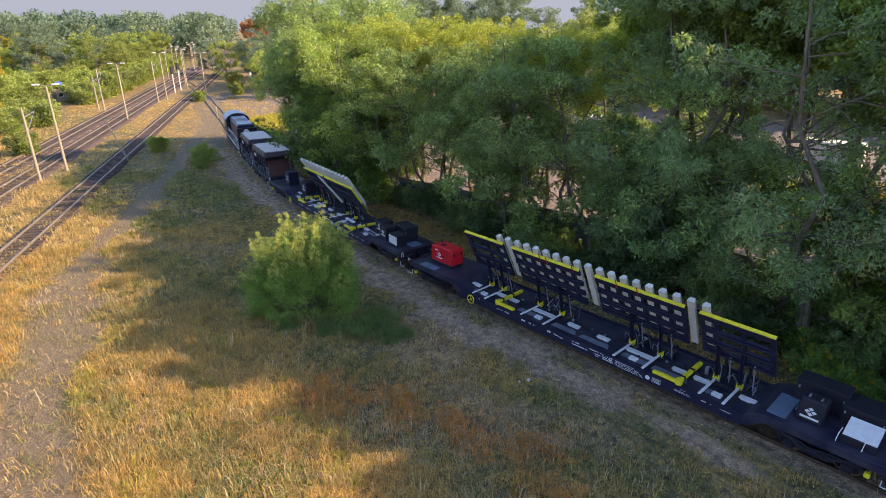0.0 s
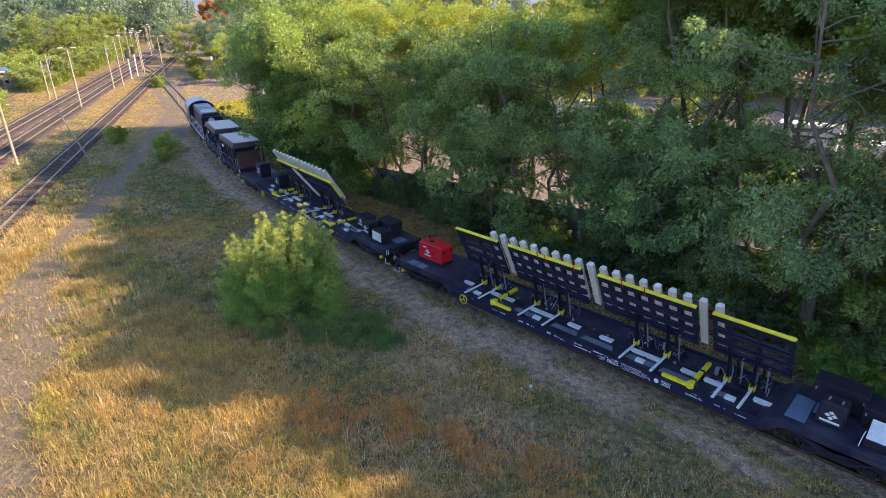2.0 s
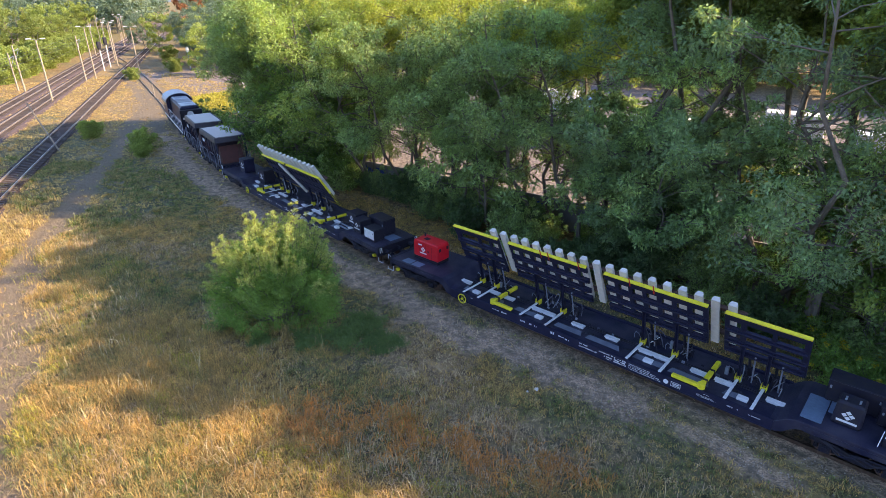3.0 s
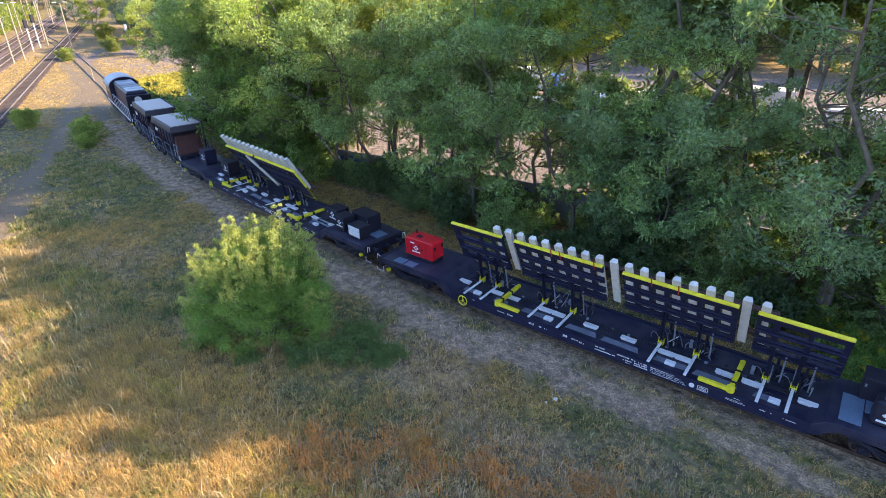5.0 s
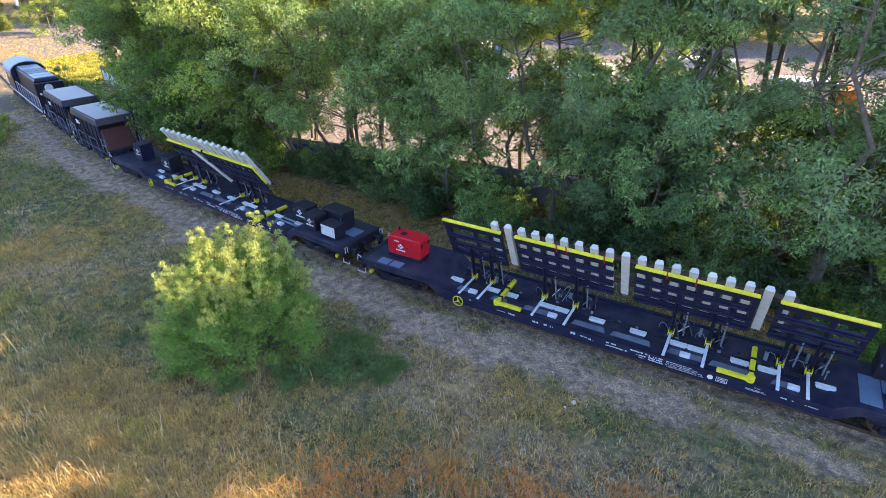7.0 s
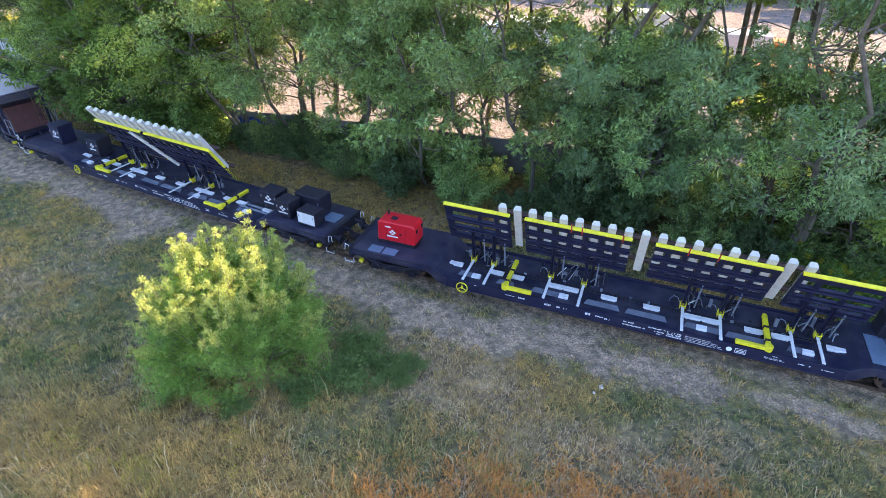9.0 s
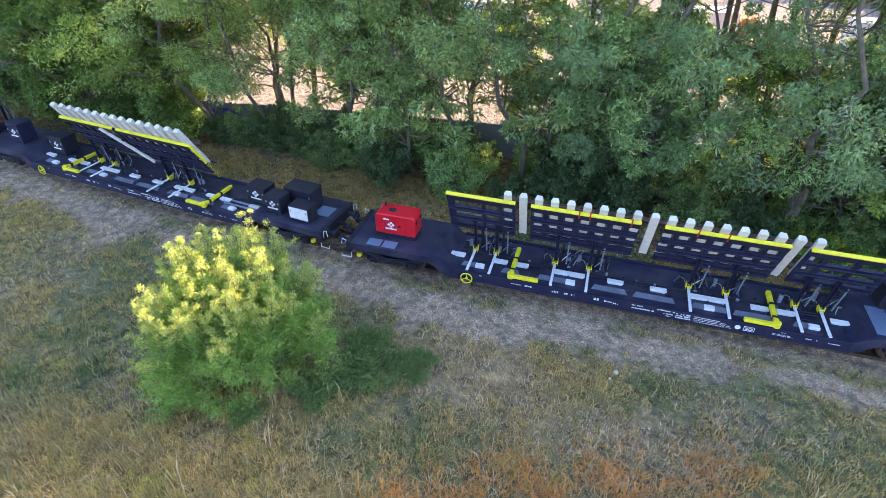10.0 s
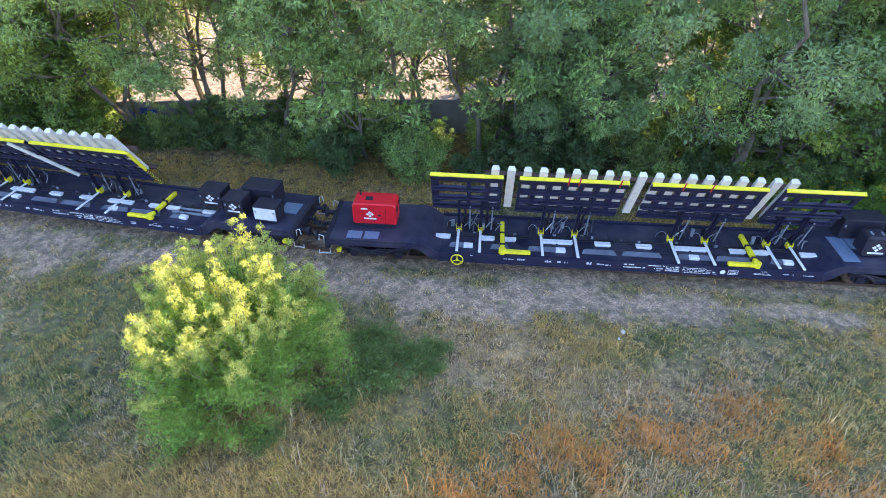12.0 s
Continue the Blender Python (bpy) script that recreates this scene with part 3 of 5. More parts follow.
def flat_wagon(m, label, platforms, bars, plane):
    w = thing("flat_wagon", m, label, "wagon", "wagons of the train")
    block("low_deck", (-7.5, 7.6, -1.33, 1.33, 0.7, 0.86), DECK, w, "dark worn deck plate")
    for s in (-1, 1):
        bm = bmesh.new()
        y = s * 1.4
        bx(bm, -7.5, 7.6, y - 0.06, y + 0.06, 0.52, 0.95)
        bx(bm, -7.5, 7.6, y - 0.09 if s < 0 else y - 0.02, y + 0.02 if s < 0 else y + 0.09, 0.5, 0.55)
        part("side_sill", bm, NAVY, w, bevel=0.012)
    for s in (-1, 1):
        a, b, c = s * 7.45, s * 8.35, s * 12.1
        bm = bmesh.new()
        prism(bm, [(a, 0.864), (a, 0.5), (a + s * 0.2, 0.51), (a + s * 0.45, 0.6), (a + s * 0.7, 0.85), (b + s * 0.1, 1.0), (b + s * 0.1, 1.304), (b - s * 0.15, 1.29), (b - s * 0.4, 1.2), (b - s * 0.7, 0.96)], -1.43, 1.43)
        part("gooseneck", bm, DECK, w, "sloping dark gooseneck", 0.015)
        bm = bmesh.new()
        bx(bm, min(b + s * 0.08, c), max(b + s * 0.08, c), -1.42, 1.42, 1.16, 1.3)
        bx(bm, min(b + s * 0.08, c), max(b + s * 0.08, c), -1.44, -1.3, 0.98, 1.16)
        bx(bm, min(b + s * 0.08, c), max(b + s * 0.08, c), 1.3, 1.44, 0.98, 1.16)
        part("end_deck", bm, DECK, w, "raised dark end deck", 0.012)
        bm = bmesh.new()
        bx(bm, min(c - s * 0.16, c + s * 0.04), max(c - s * 0.16, c + s * 0.04), -1.43, 1.43, 0.78, 1.32)
        part("headstock", bm, BLACK, w, bevel=0.015)
        bogie(w, s * 10.1)
        buffers(w, c + s * 0.04, s)
    for x0, x1, cols, wide_cols, edge in platforms:
        platform(w, x0, x1, cols, wide_cols, plane, edge)
    for x in bars:
        bm = bmesh.new()
        bx(bm, x - 0.055, x + 0.055, -1.38, 0.12, 0.955, 1.0)
        bar = part("slide_bar", bm, WHITE, w, "pale grey slide bar", 0.008)
        bm = bmesh.new()
        for k in (-0.1, 0.1):
            bx(bm, x + k - 0.013, x + k + 0.013, 0.09, 0.32, 0.9, 1.17)
        bx(bm, x - 0.115, x + 0.115, 0.08, 0.12, 1.02, 1.07)
        bx(bm, x - 0.115, x + 0.115, 0.28, 0.33, 0.96, 1.02)
        part("bracket", bm, YELLOW, bar, "yellow clevis bracket", 0.008)
        top = plane @ Vector((x, 1.62, -0.14))
        bm = bmesh.new()
        d = (top - Vector((x, 0.22, 1.05))).normalized()
        q = d.to_track_quat("Z", "Y").to_matrix().to_4x4()
        mm = Matrix.Translation((x, 0.22, 1.05)) @ q
        ln = (top - Vector((x, 0.22, 1.05))).length
        bx(bm, -0.065, -0.045, -0.05, 0.05, 0, ln, mm)
        bx(bm, 0.045, 0.065, -0.05, 0.05, 0, ln, mm)
        bx(bm, -0.045, 0.045, 0.02, 0.04, 0.06, ln, mm)
        part("strut", bm, NAVY, w, "dark channel strut")
        foot = plane @ Vector((x + 0.25, 2.25, -0.1))
        bm = bmesh.new()
        tube(bm, (x + 0.25, 0.75, 0.86), foot, 0.06, 0.05, 10)
        tube(bm, (x + 0.25, 0.75, 0.86), (Vector((x + 0.25, 0.75, 0.86)) + foot) / 2, 0.09, 0.09, 12)
        part("hydraulic_ram", bm, BLACK, w)
        bm = bmesh.new()
        p0 = Vector((x + 0.12, 0.5, 0.9))
        pts = [p0 + Vector((0.1 + 0.34 * math.sin(k * math.pi / 9), 0.06 * k / 9, 0.75 * math.sin(k * math.pi / 9) * (0.6 + 0.1 * math.sin(x * 5)))) for k in range(10)]
        pipe(bm, pts, 0.014, 5)
        part("hydraulic_hose", bm, GREY if int(x * 3) % 3 else WHITE, w, "curved hydraulic hose")
        crng = random.Random(int(x * 100))
        for k in range(4):
            cx, cy = x + crng.uniform(-0.5, 0.6), crng.uniform(0.35, 1.0)
            block("valve_block", (cx - crng.uniform(0.04, 0.1), cx + crng.uniform(0.04, 0.1), cy - 0.06, cy + 0.06, 0.86, 0.95 + crng.uniform(0, 0.35)), BLACK if k else GREY, w, "small hydraulic valve block", 0.008)
        rod("ram_rod", (x + 0.45, 0.38, 0.9), plane @ Vector((x + 0.45, 2.1, -0.15)), 0.032, GREY, w, "bright ram rod")
        for k in range(4):
            bm = bmesh.new()
            hx, hy, up, out = x + crng.uniform(0.1, 0.85), crng.uniform(0.15, 0.6), crng.uniform(0.3, 0.95), crng.uniform(-0.35, 0.35)
            pipe(bm, [Vector((hx + out * math.sin(j * math.pi / 8), hy + 0.1 * math.sin(j), 0.88 + up * math.sin(j * math.pi / 10))) for j in range(9)], 0.02, 5)
            part("hydraulic_hose", bm, (BLACK, GREY, DARKGREY, DARKGREY)[k], w, "drooping hydraulic hose")
        bm = bmesh.new()
        pipe(bm, [(x - 0.1, 0.3, 1.0), (x - 0.25, 0.25, 1.3), (x - 0.4, 0.3, 1.32), (x - 0.5, 0.4, 1.1), (x - 0.5, 0.5, 0.88)], 0.013, 5)
        part("hydraulic_hose", bm, GREY, w, "curved hydraulic hose")
    return w


PADS = [-7.39, -5.55, -4.66, -2.98, -2.34, -0.8, 0.87, 2.42, 3.07, 4.6, 5.53, 7.38]
SMALL = [-6.3, -2.55, 2.75, 6.4]
PLATES = [(-7.1, -6.2), (-5.4, -4.6), (-3.9, -2.5), (-1.7, -0.3), (-0.1, 1.5), (2.1, 3.5), (3.6, 5.2), (5.7, 6.5)]


SKIRT = surface("skirt_paint", (0.14, 0.155, 0.2), 0.5, 0.1, (0.08, 0.09, 0.12), 2.5, 50, 0.15)


def deck_fittings(w):
    for x in PADS:
        bm = bmesh.new()
        bx(bm, x - 0.32, x + 0.32, -0.45, -0.22, 0.93, 0.99)
        bx(bm, x - 0.28, x + 0.28, -0.42, -0.25, 0.86, 0.93)
        part("pad", bm, WHITE, w, "white-topped bearing pad", 0.006)
    for x in SMALL:
        bm = bmesh.new()
        bx(bm, x - 0.19, x + 0.19, -1.0, -0.76, 0.86, 0.99)
        part("hatch", bm, WHITE, w, "small white hatch", 0.015)
    for x0, x1 in PLATES:
        bm = bmesh.new()
        v = [bm.verts.new(p) for p in ((x0, -0.96, 0.88), (x1, -0.96, 0.88), (x1 - 0.1, -0.74, 0.96), (x0 + 0.1, -0.74, 0.96), (x0, -0.96, 0.855), (x1, -0.96, 0.855), (x1 - 0.1, -0.74, 0.855), (x0 + 0.1, -0.74, 0.855))]
        for f in ((0, 1, 2, 3), (0, 4, 5, 1), (1, 5, 6, 2), (2, 6, 7, 3), (3, 7, 4, 0)):
            bm.faces.new([v[i] for i in f])
        part("skirt_plate", bm, SKIRT, w, "grey sloping skirt plate")
    frng = random.Random(8)
    for k in range(26):
        x, y = -7.2 + k * 0.56 + frng.uniform(-0.15, 0.15), frng.uniform(-0.08, 0.3)
        block("fitting", (x - frng.uniform(0.03, 0.09), x + frng.uniform(0.03, 0.09), y - 0.03, y + 0.03, 0.86, 0.9 + frng.uniform(0.0, 0.1)), (BLACK, DARKGREY, GREY)[k % 3], w, "small deck fitting", 0.006)
    for k in range(7):
        x = -6.6 + k * 2.1 + frng.uniform(-0.4, 0.4)
        bm = bmesh.new()
        pipe(bm, [Vector((x + j * 0.16, -0.62 + 0.1 * math.sin(j * 1.3 + k), 0.9 + 0.05 * math.sin(j * 0.9))) for j in range(9)], 0.016, 5)
        part("deck_cable", bm, BLACK, w, "black cable lying on the deck")
    for y in (-0.12, 0.02):
        rod("deck_pipe", (-7.3, y - 0.02, 0.9), (7.3, y - 0.02, 0.9), 0.025, BLACK, w)
    bm = bmesh.new()
    c = Vector((-6.72, -1.53, 0.66))
    pts = [c + Vector((0.24 * math.cos(k * math.tau / 24), 0, 0.24 * math.sin(k * math.tau / 24))) for k in range(25)]
    pipe(bm, pts, 0.026, 6)
    for k in range(3):
        a = math.pi / 2 + k * math.tau / 3
        tube(bm, c, c + Vector((0.23 * math.cos(a), 0, 0.23 * math.sin(a))), 0.018, 0.018, 6)
    tube(bm, c - Vector((0, 0.03, 0)), c + Vector((0, 0.1, 0)), 0.05, 0.04, 10)
    part("hand_wheel", bm, YELLOW, w, "yellow three-spoked brake hand wheel")
    stop_arm(w, -4.92, 1)
    stop_arm(w, 5.02, -1)


MARKS = [(-6.2, -6.1, 0.85, 0.07), (-4.85, -4.45, 0.74, 0.05), (-4.3, -4.0, 0.75, 0.1), (-3.2, -2.8, 0.73, 0.12), (-2.7, -2.3, 0.73, 0.1), (-1.55, -1.35, 0.76, 0.16),
         (-1.15, -0.85, 0.74, 0.08), (-0.8, -0.6, 0.7, 0.1), (-0.1, 0.3, 0.83, 0.075), (-0.1, 0.75, 0.67, 0.075), (0.85, 1.5, 0.83, 0.075), (1.1, 1.45, 0.67, 0.075), (1.2, 1.4, 0.55, 0.06)]
MARKS += [(1.55, 2.1, z, 0.08) for z in (0.8, 0.69, 0.58)]
MARKS += [(2.2, 3.1, 0.8, 0.045), (2.2, 3.35, 0.71, 0.045), (2.2, 3.5, 0.62, 0.045), (2.25, 3.55, 0.53, 0.045)]
MARKS += [(4.02, 4.28, 0.72, 0.06), (4.02, 4.28, 0.63, 0.06), (4.95, 5.55, 0.7, 0.035), (4.95, 5.65, 0.64, 0.035), (5.2, 5.4, 0.82, 0.04), (6.05, 6.25, 0.74, 0.07), (6.35, 6.45, 0.74, 0.07), (6.8, 7.2, 0.72, 0.05)]

S1 = [-5.4 + 0.6 * k for k in range(19)]
cols2 = [(x - 0.21, x + 0.21) for x in S1[2:9]]
cols3 = [(x - 0.21, x + 0.21) for x in S1[10:17]]
wagon = flat_wagon(Matrix(), "long black low-floor flat wagon with tilted platforms", [
    (-7.85, -5.08, [(-5.6, -5.2)], [(-7.55, -6.45), (-6.3, -5.75)], True),
    (-4.48, -0.42, cols2, [], True),
    (0.4, 4.6, cols3, [], True),
    (5.2, 8.0, [(5.35, 5.75)], [(5.95, 6.8), (6.95, 7.8)], True)], [-6.75, -5.83, -3.3, -1.9, 2.03, 3.42, 5.9, 6.83], SLOPE)
deck_fittings(wagon)
lettering(wagon, MARKS)
rod("round_sign", (3.76, -1.4615, 0.72), (3.76, -1.468, 0.72), 0.1, WHITE, wagon, "round white painted sign", 20)
bm = bmesh.new()
for x0, x1, z0, z1 in ((3.96, 3.98, 0.62, 0.83), (4.32, 4.34, 0.62, 0.83), (3.98, 4.32, 0.812, 0.83), (3.98, 4.32, 0.62, 0.638)):
    bx(bm, x0, x1, -1.467, -1.463, z0, z1)
part("box_sign", bm, WHITE, wagon, "white painted box outline")
track_panel(Matrix(), S1, [-0.33] * 19, "pale concrete sleepers of a track panel leaning on a wagon", SLOPE)

STRAP = surface("red_webbing", (0.6, 0.05, 0.03), 0.8, 0, None, 10, 90, 0.1)
for x in (-2.65, -2.25, -0.75, 1.55, 2.55):
    bm = bmesh.new()
    bx(bm, x - 0.025, x + 0.025, -0.3, 0.22, -0.158, -0.152, SLOPE)
    part("strap", bm, STRAP, wagon, "red lashing strap")

W2 = pose(-24.65, 1.62, 0, 0, 0, -6.6) @ Matrix.Diagonal((0.94, 1, 1, 1))
S2 = [-4.2 + 0.6 * k for k in range(15)]
wagon2 = flat_wagon(W2, "black low-floor flat wagon with steeply tilted platform", [
    (-4.5, -0.65, [(x - 0.21, x + 0.21) for x in S2[0:6]], [], True),
    (-0.4, 4.45, [(x - 0.21, x + 0.21) for x in S2[7:15]], [], True)], [-4.0, -2.9, 1.2, 2.7], SLOPE_FAR)
deck_fittings(wagon2)
lettering(wagon2, MARKS)
track_panel(W2, S2, [-0.85] * 15, "pale concrete sleepers of a shorter track panel on a wagon", SLOPE_FAR)
hazard = block("hazard_edge", (4.47, 4.59, -0.06, 0.06, -1.3, 1.3), YELLOW, wagon2, "yellow and black striped platform edge")
hazard.matrix_local = SLOPE_FAR @ Matrix.Translation((0, 1.25, -0.1)) @ Matrix.Rotation(radians(90), 4, "X")
bm = bmesh.new()
tube(bm, SLOPE_FAR @ Vector((-1.6, 0.1, -0.16)), SLOPE_FAR @ Vector((0.4, 2.3, -0.3)), 0.09, 0.09, 8)
part("prop", bm, CONCRETE, wagon2, "pale slanting prop")
for k in range(9):
    s = block("black_stripe", (4.465, 4.595, -0.065, 0.065, -0.05, 0.05), BLACK, hazard)
    s.matrix_local = Matrix.Translation((0, 0, -1.2 + k * 0.13))


def emblem(parent, m):
    """A plain pattern of lozenges over a bar, as on the firm's boxes."""
    bm = bmesh.new()
    for x, z in ((0, 0.12), (0.11, 0.02), (-0.11, 0.02), (0, -0.08)):
        v = [bm.verts.new(m @ Vector((x + a, -0.004, z + b))) for a, b in ((-0.09, 0), (0, -0.075), (0.09, 0), (0, 0.075))]
        bm.faces.new(v)
    v = [bm.verts.new(m @ Vector((a, -0.004, b))) for a, b in ((-0.3, -0.26), (0.3, -0.26), (0.3, -0.18), (-0.3, -0.18))]
    bm.faces.new(v)
    part("emblem", bm, WHITE, parent, "white emblem of lozenges over a bar")


def box_thing(name, m, size, material, label, category, lid=0.05, mark=True, lid_material=None):
    """A steel box on feet with a lid, corner posts, hinges and emblem; size is (x, y, z), standing on z 0."""
    sx, sy, sz = size
    t = thing(name, m, label, category)
    block("body", (-sx / 2, sx / 2, -sy / 2, sy / 2, 0.06, sz - lid), material, t, bevel=0.02)
    block("lid", (-sx / 2 - 0.02, sx / 2 + 0.02, -sy / 2 - 0.02, sy / 2 + 0.02, sz - lid + 0.003, sz), lid_material or material, t, bevel=0.015)
    for x in (-sx / 2 + 0.1, sx / 2 - 0.1):
        block("foot", (x - 0.06, x + 0.06, -sy / 2 + 0.02, sy / 2 - 0.02, 0, 0.06), BLACK, t, bevel=0.005)
        block("latch", (x - 0.03, x + 0.03, -sy / 2 - 0.035, -sy / 2 - 0.003, sz * 0.62, sz * 0.74), GREY, t, bevel=0.005)
    if mark:
        emblem(t, Matrix.Translation((0, -sy / 2, sz * 0.58)) @ Matrix.Scale(min(1.0, sx / 0.9), 4))
    return t


def generator(m):
    t = thing("generator", m, "bright red generator set with black base", "generator")
    bm = bmesh.new()
    prism(bm, [(-1.05, 0.2), (1.05, 0.2), (1.05, 1.2), (0.95, 1.33), (-0.95, 1.33), (-1.05, 1.2)], -0.55, 0.55)
    part("canopy", bm, RED, t, "red steel canopy", 0.05)
    block("base_frame", (-1.02, 1.02, -0.53, 0.53, 0.0, 0.2), BLACK, t, "black base frame")
    for x in (-0.55, 0.0, 0.55):
        block("panel_seam", (x - 0.008, x + 0.008, -0.556, -0.551, 0.28, 1.12), BLACK, t, bevel=0)
    block("louvre", (-0.45, -0.1, -0.2, 0.1, 1.33, 1.36), BLACK, t, "black louvre", 0.005)
    rod("exhaust", (-0.75, 0.25, 1.33), (-0.75, 0.25, 1.55), 0.05, BLACK, t)
    block("handle", (0.2, 0.32, -0.58, -0.553, 0.7, 0.78), BLACK, t, bevel=0.005)
    block("nameplate", (-0.62, -0.3, -0.559, -0.553, 1.02, 1.1), WHITE, t, bevel=0)
    for y in (-0.35, 0.35):
        block("bracket", (1.056, 1.1, y - 0.08, y + 0.08, 0.9, 1.1), BLACK, t, bevel=0.01)
    emblem(t, Matrix.Translation((-0.2, -0.553, 0.75)))
    return t


generator(pose(-10.2, -0.05, 1.305) @ Matrix.Scale(0.86, 4))
for x in (-10.95, -10.25):
    p = block("floor_plate", (x - 0.3, x + 0.3, -1.32, -0.82, 1.304, 1.325), BLUEGREY, wagon, "grey-blue chequered cover plate", 0.004)
for x, w in ((8.58, 0.32), (9.24, 0.3)):
    block("cover_plate", (x - w, x + w, -1.12 if x < 9 else -0.25, 0.5, 1.304, 1.335), BLUEGREY, wagon, "grey-blue chequered cover plate", 0.004)
t = thing("engine_box", pose(9.52, -0.35, 1.3), "black box-shaped engine cover with white emblem", "engine cover")
bm = bmesh.new()
v = bx(bm, -0.44, 0.44, -0.4, 0.45, 0.0, 0.85)
for k in v:
    if k.co.z > 0.5:
        k.co.y = k.co.y * 0.8 + 0.05
        k.co.x *= 0.92
part("body", bm, BLACK, t, bevel=0.07)
emblem(t, Matrix.Translation((0, -0.365, 0.42)) @ Matrix.Rotation(radians(-6), 4, "X"))
for x in (-0.2, 0.2):
    block("lifting_eye", (x - 0.03, x + 0.03, -0.1, 0.1, 0.845, 0.9), GREY, t, bevel=0.01)
box_thing("tool_box", pose(9.5, 0.82, 1.3), (1.65, 0.8, 0.95), BLACK, "long black steel tool box", "tool box", mark=False)
box_thing("tool_box", pose(10.95, 0.6, 1.3), (1.35, 1.1, 0.78), BLACK, "wide black steel cabinet on the wagon end", "cabinet", mark=False)
t = thing("control_desk", pose(11.1, -0.55, 1.3), "low black desk box with a sloping white cover", "box")
bm = bmesh.new()
v = bx(bm, -0.52, 0.52, -0.48, 0.48, 0.0, 0.55)
for k in v:
    if k.co.z > 0.3 and k.co.y < 0:
        k.co.z = 0.28
part("body", bm, BLACK, t, bevel=0.02)
bm = bmesh.new()
bx(bm, -0.5, 0.5, -0.46, 0.46, 0.0, 0.02, Matrix.Translation((0, 0, 0.42)) @ Matrix.Rotation(math.atan2(0.27, 0.96), 4, "X"))
part("cover", bm, WHITE, t, "sloping white cover plate", 0.005)
for x in (-0.56, 0.2):
    bm = bmesh.new()
    pipe(bm, [(x, -0.2, 0.4), (x - 0.03, -0.48, 0.3), (x - 0.05, -0.56, 0.06), (x - 0.05, -0.6, 0.012)], 0.014)
    part("cable", bm, WHITE, t, "pale cable")

for x, y, size, lab, white in ((-17.45, 0.75, (1.05, 0.85, 0.82), "black steel tool box with white emblem", 0), (-16.2, 0.1, (0.85, 0.8, 0.88), "black steel cabinet with white emblem", 0),
                               (-15.35, 1.0, (1.5, 0.9, 0.95), "tall black engine cover on a wagon end", 0), (-14.75, -0.2, (1.0, 0.75, 0.76), "black cabinet with a white front panel", 1)):
    b = box_thing("tool_box", pose(x, y, 1.3, 0, 0, -7), size, BLACK, lab, "tool box", mark=("emblem" in lab))
    if white:
        block("front_panel", (-0.49, 0.49, -0.394, -0.379, 0.14, 0.7), WHITE, b, "white front panel", 0.004)
for y in (-0.55, -0.25):
    block("deck_rail", (5.6, 8.2, y - 0.05, y + 0.05, 0.87, 0.95), GREY, wagon2, "grey deck rail", 0.01)
block("cover_plate", (10.9, 11.7, -0.2, 0.6, 1.304, 1.33), BLUEGREY, wagon2, "grey-blue cover plate", 0.004)
box_thing("tool_box", W2 @ pose(-9.7, -0.1, 1.3), (1.0, 0.9, 1.15), NAVY, "dark blue steel cabinet on a wagon end", "cabinet")
box_thing("tool_box", W2 @ pose(-7.0, 0.35, 0.9), (1.1, 0.9, 1.05), BLACK, "black steel box with white emblem beside the platform", "tool box")

# the next wagon beyond the coupling
w3 = thing("flat_wagon", pose(0, 0, 0), "flat wagon with brown floor and dark end flap", "wagon", "wagons of the train")
block("deck", (13.45, 27, -1.42, 1.42, 1.14, 1.28), surface("brown_floor", (0.07, 0.055, 0.055), 0.7, 0, (0.045, 0.038, 0.04), 1.5, 40, 0.3), w3, "worn brown plank floor")
for s in (-1, 1):
    block("side_sill", (13.45, 27, s * 1.4 - 0.06, s * 1.4 + 0.06, 0.72, 1.138), NAVY, w3)
block("headstock", (13.3, 13.44, -1.43, 1.43, 0.75, 1.28), BLACK, w3)
fl = block("end_flap", (-0.04, 0.04, -1.35, 1.35, 0, 0.5), BLACK, w3, "folded black end flap")
fl.matrix_local = pose(13.5, 0, 1.3, 0, 24, 0)
block("flap_label", (-0.048, -0.042, -0.45, 0.0, 0.2, 0.45), GREY, fl, "grey label", 0)
block("side_rail", (13.6, 27, -1.5, -1.46, 1.05, 1.1), GREY, w3, "grey side rail", 0)
bogie(w3, 15.4)
buffers(w3, 13.3, -1)
t = thing("tarpaulin_bale", pose(16.3, 1.0, 1.28, 0, 0, 20), "pale grey folded load on the wagon floor", "load")
bm = bmesh.new()
bx(bm, -0.5, 1.5, -0.6, 0.6, 0, 0.3)
part("cover", bm, GREY, t, bevel=0.1)


ROOFPAINT = surface("roof_paint", (0.1, 0.075, 0.12), 0.32, 0.0, (0.14, 0.09, 0.11), 0.5, 20, 0.05)


